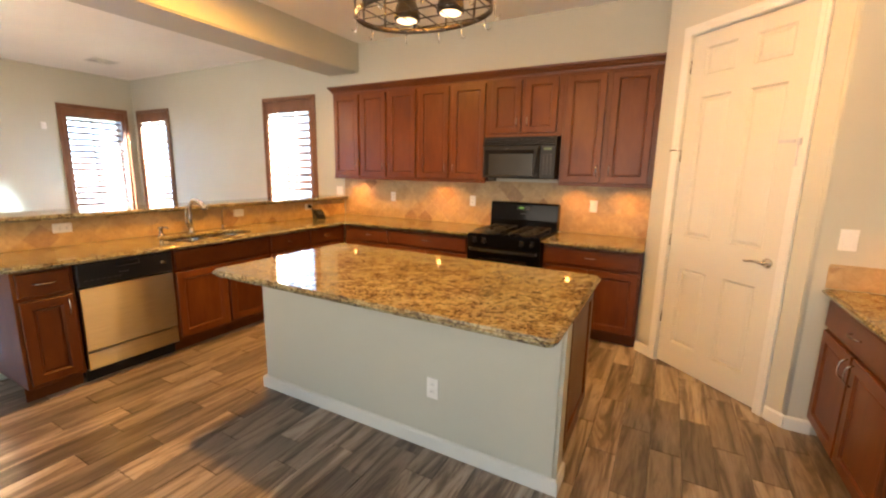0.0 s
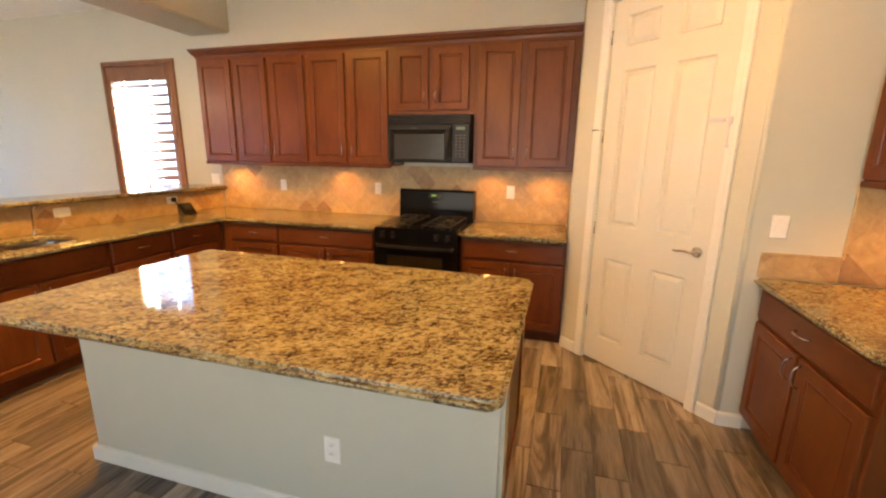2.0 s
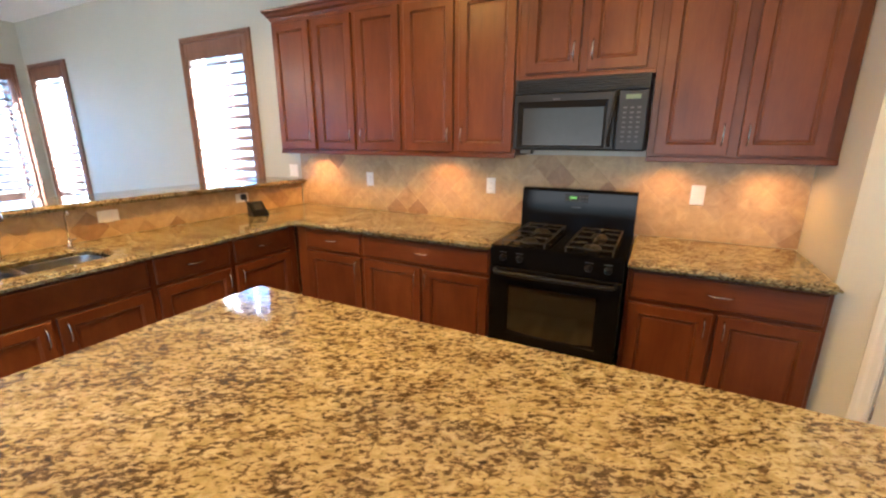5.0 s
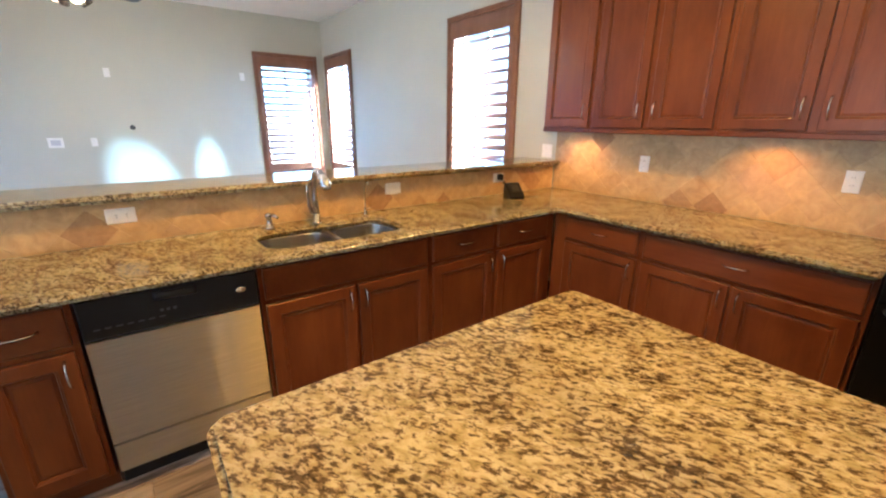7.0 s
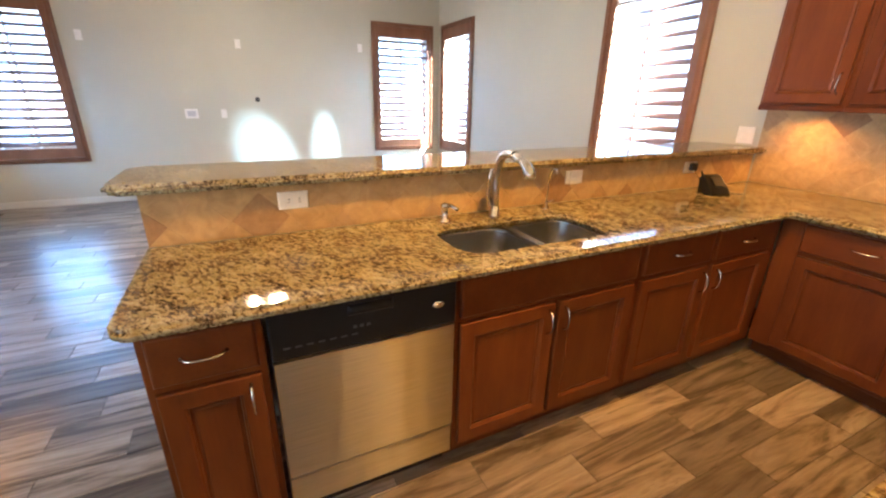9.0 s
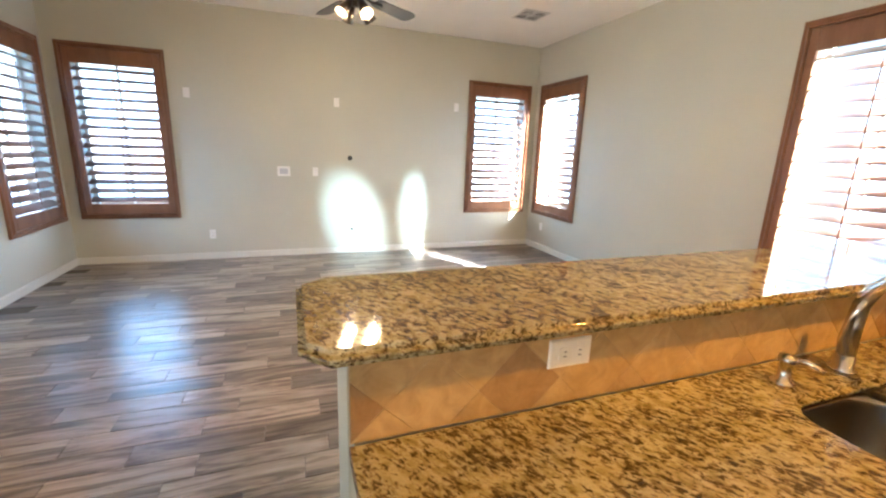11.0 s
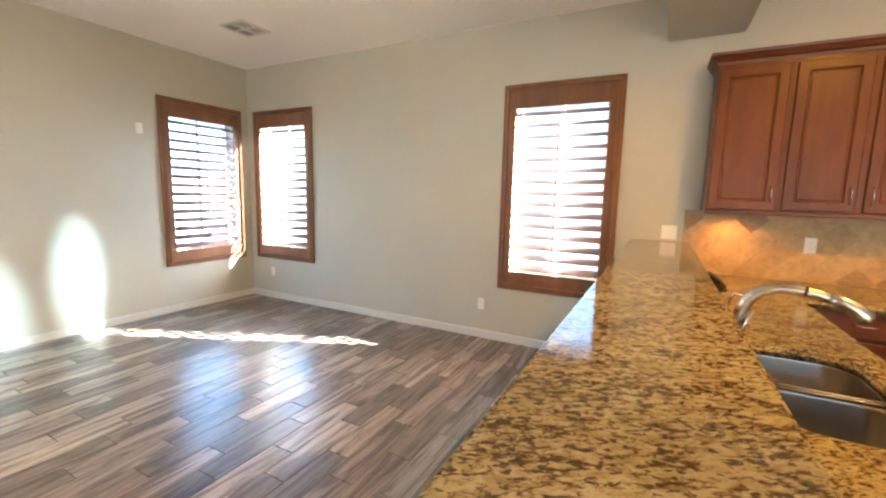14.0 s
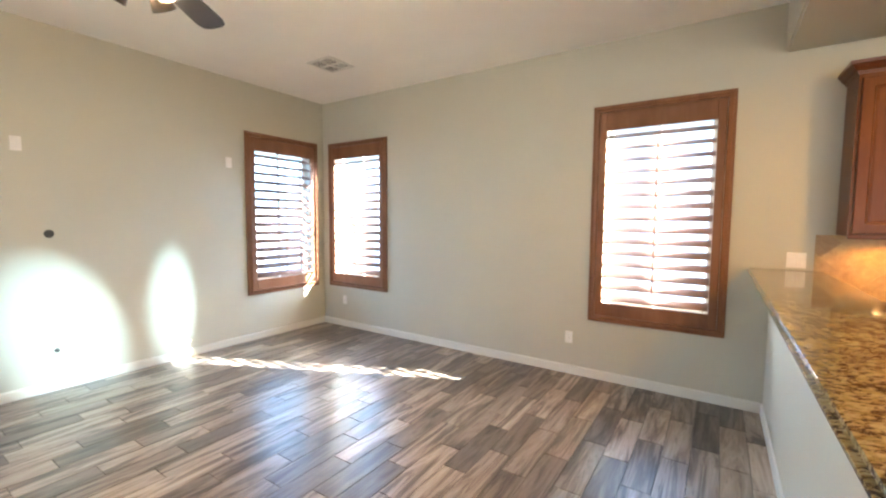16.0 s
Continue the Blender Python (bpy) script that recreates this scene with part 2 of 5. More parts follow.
def steel(name):
    """Steel sheet brushed from side to side, slightly wavy, so that lamps draw upright streaks on it."""
    m, n, l, b = material(name, 0.30, 1.0)
    f = noise_tex(n, l, coords(n, l, (1, 0.02, 1)), 300, 3)
    l.new(ramp(n, l, f, [(0.3, (0.40, 0.38, 0.35)), (0.7, (0.51, 0.485, 0.45))]), b.inputs["Base Color"])
    b.inputs["Anisotropic"].default_value = 1.0
    up = n.new("ShaderNodeCombineXYZ")
    up.inputs[2].default_value = 1.0
    l.new(up.outputs[0], b.inputs["Tangent"])
    bump(n, l, b, noise_tex(n, l, coords(n, l, (1, 1, 0.10)), 8, 2), 0.4, 0.010)
    return m


STEEL = steel("stainless_steel")
# steel darkened: the shade inside the bowls is put into its colour
SHADED_STEEL = plain("shaded_sink_steel", (0.33, 0.315, 0.29), 0.27, 1.0)


def glass_pane():
    m = bpy.data.materials.new("window_glass")
    m.use_nodes = True
    n, l = m.node_tree.nodes, m.node_tree.links
    b = n["Principled BSDF"]
    b.inputs["Transmission Weight"].default_value = 1.0
    b.inputs["Roughness"].default_value = 0.0
    b.inputs["IOR"].default_value = 1.45
    return m


GLASS = glass_pane()

# ---- building helpers ----


def thing(name, m, label, category, group="", kind=""):
    ob = new(name)
    ob.empty_display_size = 0.1
    ob.matrix_world = m
    return tagged(ob, label, category, group, kind)


def to_mesh(name, bm, mat, smooth=False):
    bmesh.ops.recalc_face_normals(bm, faces=bm.faces)
    me = bpy.data.meshes.new(name)
    for f in bm.faces:
        f.smooth = smooth
    bm.to_mesh(me)
    bm.free()
    me.materials.append(mat)
    return me


def part(name, bm, mat, parent, label="", smooth=False, kind=""):
    ob = new(name, to_mesh(name, bm, mat, smooth) if isinstance(bm, bmesh.types.BMesh) else bm)
    ob.parent = parent
    return tagged(ob, label, "", "", kind)


def piece(name, bm, mat, m, label, category, group="", kind="", smooth=False):
    """A thing that is one mesh."""
    ob = new(name, to_mesh(name, bm, mat, smooth))
    ob.matrix_world = m
    return tagged(ob, label, category, group, kind)


def box(a, b, bev=0.0, bm=None, seg=1):
    bm = bm or bmesh.new()
    (x0, y0, z0), (x1, y1, z1) = a, b
    vs = [bm.verts.new(p) for p in ((x0, y0, z0), (x1, y0, z0), (x1, y1, z0), (x0, y1, z0), (x0, y0, z1), (x1, y0, z1), (x1, y1, z1), (x0, y1, z1))]
    fs = [bm.faces.new([vs[i] for i in q]) for q in ((3, 2, 1, 0), (4, 5, 6, 7), (0, 1, 5, 4), (1, 2, 6, 5), (2, 3, 7, 6), (3, 0, 4, 7))]
    if bev:
        es = list({e for f in fs for e in f.edges})
        bmesh.ops.bevel(bm, geom=es, offset=bev, segments=seg, affect="EDGES")
    return bm


def rings(loops, bm=None, cap0=True, cap1=True):
    """Skin of closed loops that have the same number of points."""
    bm = bm or bmesh.new()
    rows = [[bm.verts.new(p) for p in lp] for lp in loops]
    k = len(rows[0])
    for a, b in zip(rows, rows[1:]):
        for i in range(k):
            bm.faces.new((a[i], a[(i + 1) % k], b[(i + 1) % k], b[i]))
    if cap0:
        bm.faces.new(rows[0][::-1])
    if cap1:
        bm.faces.new(rows[-1])
    return bm


def rect(x0, x1, z0, z1, y):
    return [(x0, y, z0), (x1, y, z0), (x1, y, z1), (x0, y, z1)]


def panel_front(x0, x1, z0, z1, y, stile=0.057, thick=0.02, bm=None):
    """A cabinet front that faces -y: framed, with a recessed panel."""
    t = 0.004
    def r(d, yy):
        return rect(x0 + d, x1 - d, z0 + d, z1 - d, yy)
    return rings([r(0, y + thick), r(0, y + t), r(t, y), r(stile, y), r(stile + 0.003, y + 0.004), r(stile + 0.008, y + 0.006), r(stile + 0.011, y + 0.013), r(stile + 0.017, y + 0.013), r(stile + 0.024, y + 0.010)], bm)


def slab_front(x0, x1, z0, z1, y, thick=0.02):
    def r(d, yy):
        return rect(x0 + d, x1 - d, z0 + d, z1 - d, yy)
    return rings([r(0, y + thick), r(0, y + 0.006), r(0.003, y + 0.002), r(0.008, y)])


def tube(points, radius, n=8, bm=None, radii=None):
    """A round bar along points."""
    bm = bm or bmesh.new()
    pts = [Vector(p) for p in points]
    rows = []
    up = None
    for i, p in enumerate(pts):
        d = (pts[min(i + 1, len(pts) - 1)] - pts[max(i - 1, 0)]).normalized()
        if up is None:
            up = d.orthogonal().normalized()
        up = (up - d * up.dot(d)).normalized()
        side = d.cross(up)
        r = radii[i] if radii else radius
        rows.append([bm.verts.new(p + (up * math.cos(a) + side * math.sin(a)) * r) for a in [2 * math.pi * k / n for k in range(n)]])
    for a, b in zip(rows, rows[1:]):
        for i in range(n):
            bm.faces.new((a[i], a[(i + 1) % n], b[(i + 1) % n], b[i]))
    bm.faces.new(rows[0][::-1])
    bm.faces.new(rows[-1])
    return bm


def lathe(profile, n=24, bm=None, centre=(0, 0, 0)):
    """Turned about z; profile of (radius, z)."""
    cx, cy, cz = centre
    return rings([[(cx + max(r, 0.0004) * math.cos(2 * math.pi * k / n), cy + max(r, 0.0004) * math.sin(2 * math.pi * k / n), cz + z) for k in range(n)] for r, z in profile], bm)


def arc(c, r, a0, a1, n, plane="xz"):
    out = []
    for i in range(n + 1):
        a = radians(a0 + (a1 - a0) * i / n)
        u, v = r * math.cos(a), r * math.sin(a)
        out.append((c[0] + u, c[1], c[2] + v) if plane == "xz" else (c[0], c[1] + u, c[2] + v) if plane == "yz" else (c[0] + u, c[1] + v, c[2]))
    return out


def prism(outline, z0, z1, edge=0.0, seg=4):
    """An upright prism over an outline; edge: radius of the rounded top and bottom edges."""
    bm = bmesh.new()
    vs = [bm.verts.new((x, y, z0)) for x, y in outline]
    f = bm.faces.new(vs)
    up = bmesh.ops.extrude_face_region(bm, geom=[f])
    bmesh.ops.translate(bm, vec=(0, 0, z1 - z0), verts=[v for v in up["geom"] if isinstance(v, bmesh.types.BMVert)])
    if edge:
        es = [e for e in bm.edges if abs(e.verts[0].co.z - e.verts[1].co.z) < 1e-6]
        bmesh.ops.bevel(bm, geom=es, offset=edge, segments=seg, affect="EDGES")
    return bm


def round_outline(x0, x1, y0, y1, r, n=6):
    out = []
    for cx, cy, a in ((x1 - r, y1 - r, 0), (x0 + r, y1 - r, 90), (x0 + r, y0 + r, 180), (x1 - r, y0 + r, 270)):
        out += [(p[0], p[1]) for p in arc((cx, cy, 0), r, a, a + 90, n, "xy")]
    return out


def wall(name, axis, face, back, a0, a1, z0, z1, holes, label):
    """A wall along an axis from a0 to a1, with holes (a0, a1, z0, z1) through it."""
    us = sorted({a0, a1, *[h[0] for h in holes], *[h[1] for h in holes]})
    zs = sorted({z0, z1, *[h[2] for h in holes], *[h[3] for h in holes]})
    bm = bmesh.new()
    lo, hi = min(face, back), max(face, back)
    cells = {(i, j) for i in range(len(us) - 1) for j in range(len(zs) - 1)
             if not any(h[0] <= us[i] < h[1] and h[2] <= zs[j] < h[3] for h in holes)}

    def p(u, w, z):
        return (u, w, z) if axis == "x" else (w, u, z)
    def quad(*q):
        bm.faces.new([bm.verts.new(c) for c in q])
    for i, j in cells:
        u0, u1, b0, b1 = us[i], us[i + 1], zs[j], zs[j + 1]
        for w in (lo, hi):
            quad(p(u0, w, b0), p(u1, w, b0), p(u1, w, b1), p(u0, w, b1))
        if (i - 1, j) not in cells:
            quad(p(u0, lo, b0), p(u0, hi, b0), p(u0, hi, b1), p(u0, lo, b1))
        if (i + 1, j) not in cells:
            quad(p(u1, lo, b0), p(u1, hi, b0), p(u1, hi, b1), p(u1, lo, b1))
        if (i, j - 1) not in cells:
            quad(p(u0, lo, b0), p(u1, lo, b0), p(u1, hi, b0), p(u0, hi, b0))
        if (i, j + 1) not in cells:
            quad(p(u0, lo, b1), p(u1, lo, b1), p(u1, hi, b1), p(u0, hi, b1))
    bmesh.ops.remove_doubles(bm, verts=bm.verts, dist=1e-5)
    return piece(name, bm, WALL, pose(0, 0, 0), label, "wall", "", "structure")


# ---- the shell ----
CAS = 0.12   # from the casing's outer edge to the opening in the wall
def opening(a, b):
    return (a + CAS, b - CAS, SILL + CAS, HEAD - CAS)


WIN = {"window_1": ("n", -8.85, -7.765), "window_2": ("n", -5.21, -4.118), "window_3": ("w", 3.65, 4.726), "window_4": ("w", -1.333, -0.293), "window_5": ("s", -8.87, -7.79)}
wall_north = wall("wall_north", "x", NORTH, NORTH + WT, WEST - WT, EAST + WT, 0, CEIL, [opening(*WIN["window_1"][1:]), opening(*WIN["window_2"][1:])], "pale greige painted wall behind the kitchen cabinets and corner windows")
wall_west = wall("wall_west", "y", WEST, WEST - WT, SOUTH - WT, NORTH, 0, CEIL, [opening(*WIN["window_3"][1:]), opening(*WIN["window_4"][1:])], "pale greige painted living room wall with two shuttered windows")
wall_south = wall("wall_south", "x", SOUTH, SOUTH - WT, WEST, -3.6, 0, CEIL, [opening(*WIN["window_5"][1:])], "pale greige painted wall with one shuttered window")
wall("wall_nook_side", "y", -3.6, -3.6 - WT, NOOK - WT, SOUTH - WT, 0, CEIL, [], "plain greige painted wall closing the dining side")
# unseen wall; its wide opening is added to let the fill lamp in
wall("wall_nook", "x", NOOK, NOOK - WT, -3.6, EAST + WT, 0, CEIL, [(-3.4, 1.6, 0.1, 2.5)], "plain greige painted wall, unseen, opened for the fill lamp")
wall("wall_east", "y", EAST, EAST + WT, NOOK, NORTH, 0, CEIL, [], "plain greige painted wall behind the short counter")
piece("ceiling", box((WEST - WT, NOOK - WT, CEIL), (EAST + WT, NORTH + WT, CEIL + 0.15)), CEILING, pose(0, 0, 0), "flat off-white painted ceiling with light texture", "ceiling", "", "structure")
piece("ceiling_beam", box((-3.84, SOUTH - WT - 0.3, 2.775), (-3.31, NORTH, CEIL), 0.015, seg=3), WALL, pose(0, 0, 0), "boxed greige painted beam between kitchen and living room", "beam", "", "structure")

# pantry: side wall, slanting wall with the door, wall beside the short counter
DIAG = pose(0.7676, 3.7854, 0, 0, 0, -42)
u0, u1 = -0.629, 0.598
DW, DH = 0.403, 2.54


def pantry_wall():
    bm = prism([(0.30, NORTH), (0.30, 4.207), (0.40, 4.25), (0.40, NORTH)], 0, CEIL)
    for a, b, z0, z1 in ((u0, -DW - 0.02, 0, CEIL), (DW + 0.02, u1, 0, CEIL), (-DW - 0.02, DW + 0.02, DH + 0.02, CEIL)):
        k = len(bm.verts)
        box((a, 0, z0), (b, 0.10, z1), bm=bm)
        bm.verts.ensure_lookup_table()
        for v in bm.verts[k:]:
            v.co = DIAG @ v.co
    box((1.212, 3.385, 0), (EAST, 3.49, CEIL), bm=bm)
    return piece("wall_pantry", bm, WALL, pose(0, 0, 0), "greige painted slanting corner wall around the pantry door", "wall", "", "structure")


pantry_wall()
corner = tube([(1.2115, 3.405, 0.0), (1.2115, 3.405, CEIL)], 0.021, 16)
piece("wall_corner_bead", corner, WALL, pose(0, 0, 0), "rounded greige painted wall corner", "wall", "", "structure", True)


def baseboard(name, pts, h=0.085, t=0.014):
    """A white board along a line of floor points, to the left of its direction."""
    bm = bmesh.new()
    for (xa, ya), (xb, yb) in zip(pts, pts[1:]):
        d = Vector((xb - xa, yb - ya, 0))
        ln = d.length
        m = Matrix.Translation((xa, ya, 0)) @ Matrix.Rotation(math.atan2(d.y, d.x), 4, "Z")
        k = len(bm.verts)
        rings([[(x, 0, 0), (x, t, 0), (x, t, h - 0.012), (x, t - 0.005, h - 0.004), (x, t - 0.010, h), (x, 0, h)] for x in (0, ln)], bm)
        bm.verts.ensure_lookup_table()
        for v in bm.verts[k:]:
            v.co = m @ v.co
    return piece(name, bm, WHITE, pose(0, 0, 0), "white painted baseboard along the wall", "baseboard", "", "structure")


def dg(u, v=0.0):
    p = DIAG @ Vector((u, v, 0))
    return (p.x, p.y)


baseboard("baseboard", [(-3.86, NORTH - 0.001), (WEST, NORTH - 0.001), (WEST + 0.001, SOUTH), (-3.6, SOUTH + 0.001)])
baseboard("baseboard_pantry", [(1.33, 3.384), (1.205, 3.384), dg(DW + 0.075, -0.001)])
baseboard("baseboard_pantry_side", [dg(-DW - 0.075, -0.001), dg(u0 + 0.01, -0.001)])

# outside: ground to the horizon and a block wall round the yard
piece("ground", box((-900, -900, -0.3), (900, 900, -0.12)), GROUND, pose(0, 0, 0), "pale desert gravel yard reaching the horizon", "ground", "", "structure")
piece("garden_wall", box((-14.2, 8.6, -0.12), (8, 8.8, 1.75)), BLOCK, pose(0, 0, 0), "tan block garden wall behind the house", "wall", "", "structure")
piece("garden_wall_side", box((-14.4, -9, -0.12), (-14.2, 8.8, 1.75)), BLOCK, pose(0, 0, 0), "tan block garden wall beside the house", "wall", "", "structure")

# ---- shuttered windows ----


def slat_mesh(length):
    prof = [(0.057 * math.cos(a), 0.0055 * math.sin(a)) for a in [2 * math.pi * k / 10 for k in range(10)]]
    bm = rings([[(x, y, z) for y, z in prof] for x in (-length / 2, length / 2)])
    return to_mesh("slat", bm, SLAT_LIT, True)


def bar_frame(w, h, bw, bh_top, bh_bot, y0, y1, bev=0.006):
    """Four joined bars of a frame, from -w/2 to w/2 and 0 to h."""
    bm = box((-w / 2, y0, 0), (-w / 2 + bw, y1, h), bev)
    box((w / 2 - bw, y0, 0), (w / 2, y1, h), bev, bm)
    box((-w / 2 + bw, y0, h - bh_top), (w / 2 - bw, y1, h), bev, bm)
    box((-w / 2 + bw, y0, 0), (w / 2 - bw, y1, bh_bot), bev, bm)
    return bm


def shuttered_window(name, m, w, tilt, label):
    """Facing -y in its own frame; origin at the casing's bottom middle, on the wall's face."""
    h = HEAD - SILL
    win = thing(name, m, label, "window", "", "structure")
    # moulded casing
    def r(d, y):
        return rect(-w / 2 + d, w / 2 - d, d, h - d, y)
    bm = bmesh.new()
    rings([r(0.0, 0.0), r(0.0, -0.020), r(0.006, -0.027), r(0.016, -0.027), r(0.020, -0.020), r(0.030, -0.024), r(0.046, -0.038), r(0.054, -0.038), r(0.058, -0.03), r(0.058, 0.0)], bm, False, False)
    part("window_frame", bm, SHUTTER, win, "stained wood casing")
    bm = bar_frame(w - 0.12, h - 0.12, 0.062, 0.165, 0.125, -0.026, 0.004, 0.004)
    bmesh.ops.translate(bm, verts=bm.verts, vec=(0, 0, 0.06))
    shut = part("shutter", bm, SHUTTER, win, "stained wood shutter panel with open louvres")
    z0, z1 = 0.06 + 0.125, h - 0.06 - 0.165
    ln = w - 0.12 - 0.124 - 0.006
    me = slat_mesh(ln)
    cnt = 15
    for i in range(cnt):
        s = part("slat", me, SLAT_LIT, shut)
        s.matrix_basis = pose(0, 0.012, z0 + (i + 0.5) * (z1 - z0) / cnt, tilt, 0, 0)
    part("tilt_rod", box((-0.006, -0.052, z0 + 0.08), (0.006, -0.044, z1 - 0.12), 0.002), SHUTTER, shut)
    # the window unit near the outer face
    bm = bar_frame(w - 2 * CAS, h - 2 * CAS, 0.035, 0.035, 0.035, WT - 0.05, WT - 0.01, 0.003)
    bmesh.ops.translate(bm, verts=bm.verts, vec=(0, 0, CAS))
    part("sash", bm, PLASTIC, win, "pale window sash")
    part("glazing_bar", box((-0.012, WT - 0.045, CAS), (0.012, WT - 0.02, h - CAS), 0.002), PLASTIC, win)
    pane = part("pane", box((-w / 2 + CAS, WT - 0.034, CAS), (w / 2 - CAS, WT - 0.030, h - CAS)), GLASS, win, "clear glass")
    pane.visible_shadow = False
    return win


for nm, (side, a, b) in WIN.items():
    c = (a + b) / 2
    m = {"n": pose(c, NORTH - 0.001, SILL), "w": pose(WEST + 0.001, c, SILL, 0, 0, 90), "s": pose(c, SOUTH + 0.001, SILL, 0, 0, 180)}[side]
    shuttered_window(nm, m, b - a, 29, "tall window with brown stained louvred wooden shutters, louvres half open")

# ---- kitchen cabinets ----


def bow_pull(length, vertical):
    """An arched bar pull that stands off -y, centred on its base."""
    pts = []
    for i in range(9):
        s = i / 8
        d = 0.030 * (1 - (2 * s - 1) ** 4) + 0.001
        p = (s - 0.5) * length
        pts.append((0, -d, p) if vertical else (p, -d, 0))
    radii = [0.005, 0.0038, 0.0032, 0.0034, 0.004, 0.0034, 0.0032, 0.0038, 0.005]
    return to_mesh("handle", tube(pts, 0.005, 8, radii=radii), NICKEL, True)


PULL_V, PULL_H = bow_pull(0.11, True), bow_pull(0.115, False)


def pull(front, x, y, z, vertical):
    h = part("handle", PULL_V if vertical else PULL_H, NICKEL, front, "brushed nickel bow pull")
    h.matrix_basis = pose(x, y, z)


def base_unit(m, w, doors, drawers, label, depth=0.59, z1=0.875, group="base cabinets"):
    """Base cabinet that faces -y; origin at its front left bottom corner, fronts standing proud of y = 0.
    doors: list of (x0, x1, side of the handle); drawers: list of (x0, x1, has a pull)."""
    cab = thing("base_cabinet", m, label, "cabinet", group)
    bm = box((0, 0.0, 0.10), (w, depth, z1), 0.002)
    part("body", bm, CHERRY, cab)
    if z1 < 0.87:
        part("face_frame", box((0, 0, z1), (w, 0.03, 0.875)), CHERRY, cab)
    part("toe_kick", box((0.0, 0.07, 0.0), (w, 0.085, 0.10)), CHERRY_X, cab, "dark recessed toe kick")
    for x0, x1, pulls in drawers:
        d = part("drawer_front", slab_front(x0, x1, 0.705, 0.858, -0.020), CHERRY_X, cab)
        if pulls:
            pull(d, (x0 + x1) / 2, -0.020, 0.785, False)
    for x0, x1, side in doors:
        d = part("door", panel_front(x0, x1, 0.125, 0.680, -0.020), CHERRY, cab)
        pull(d, x1 - 0.032 if side == "r" else x0 + 0.032, -0.020, 0.600, True)
    return cab


def wall_unit(m, w, z0, z1, doors, label, depth=0.31, group="wall cabinets"):
    """Wall cabinet that faces -y; origin at its front left corner at floor level."""
    cab = thing("wall_cabinet", m, label, "cabinet", group)
    part("body", box((0, 0, z0), (w, depth, z1), 0.002), CHERRY, cab)
    part("light_rail", box((0.0, -0.012, z0 - 0.018), (w, 0.012, z0 + 0.012), 0.004), CHERRY_X, cab)
    for x0, x1, side in doors:
        d = part("door", panel_front(x0, x1, z0 + 0.022, z1 - 0.035, -0.020), CHERRY, cab)
        pull(d, x1 - 0.032 if side == "r" else x0 + 0.032, -0.020, z0 + 0.13, True)
    return cab


RED = "reddish-brown cherry wood"
FN = 4.165      # face of the base cabinets on the north wall
FW = -3.015     # face of the base cabinets along the peninsula
UF = 4.53       # face of the wall cabinets

# along the north wall, from the corner to the pantry
base_unit(pose(-3.015, FN, 0), 0.66, [(0.115, 0.645, "r")], [(0.115, 0.645, True)], RED + " corner base cabinet with one drawer over a door", 0.66)
base_unit(pose(-2.355, FN, 0), 1.015, [(0.02, 0.497, "r"), (0.517, 0.995, "l")], [(0.02, 0.995, True)], "wide " + RED + " base cabinet, one drawer over two doors", 0.66)
base_unit(pose(-0.56, FN, 0), 0.855, [(0.02, 0.412, "r"), (0.432, 0.835, "l")], [(0.02, 0.835, True)], RED + " base cabinet between range and pantry wall", 0.66)
# along the peninsula, from its open end to the corner
TURN_W = 90
base_unit(pose(FW, 1.19, 0, 0, 0, TURN_W), 0.305, [(0.02, 0.285, "r")], [(0.02, 0.285, True)], "narrow " + RED + " end cabinet beside the dishwasher", 0.58)
base_unit(pose(FW, 2.125, 0, 0, 0, TURN_W), 0.93, [(0.02, 0.455, "r"), (0.475, 0.91, "l")], [(0.02, 0.91, False)], RED + " sink base cabinet with a blank false drawer front", 0.58, 0.66)
base_unit(pose(FW, 3.055, 0, 0, 0, TURN_W), 0.515, [(0.02, 0.495, "r")], [(0.02, 0.495, True)], RED + " base cabinet with one drawer over a door", 0.58)
base_unit(pose(FW, 3.57, 0, 0, 0, TURN_W), 0.58, [(0.02, 0.50, "l")], [(0.02, 0.50, True)], RED + " base cabinet in the inner corner", 0.58)
# the short counter
base_unit(pose(1.315, 3.365, 0, 0, 0, -90), 0.93, [(0.02, 0.445, "r"), (0.465, 0.91, "l")], [(0.02, 0.91, True)], RED + " base cabinet of the short counter", 0.63)

# wall cabinets
TOPZ = 2.475
wall_unit(pose(-3.49, UF, 0), 0.435, 1.43, TOPZ, [(0.018, 0.418, "r")], "single-door " + RED + " wall cabinet at the open end")
wall_unit(pose(-3.055, UF, 0), 0.85, 1.43, TOPZ, [(0.022, 0.402, "r"), (0.444, 0.828, "l")], "two-door " + RED + " wall cabinet")
wall_unit(pose(-2.205, UF, 0), 0.865, 1.43, TOPZ, [(0.022, 0.411, "r"), (0.452, 0.843, "l")], "two-door " + RED + " wall cabinet beside the microwave")
wall_unit(pose(-1.34, UF, 0), 0.785, 1.905, TOPZ, [(0.05, 0.370, "r"), (0.412, 0.735, "l")], "short two-door " + RED + " wall cabinet over the microwave")
wall_unit(pose(-0.555, UF, 0), 0.853, 1.43, TOPZ, [(0.035, 0.388, "r"), (0.436, 0.80, "l")], "two-door " + RED + " wall cabinet beside the pantry")
wall_unit(pose(1.64, 3.375, 0, 0, 0, -90), 0.90, 1.43, TOPZ, [(0.018, 0.43, "r"), (0.45, 0.862, "l")], "two-door " + RED + " wall cabinet over the short counter")


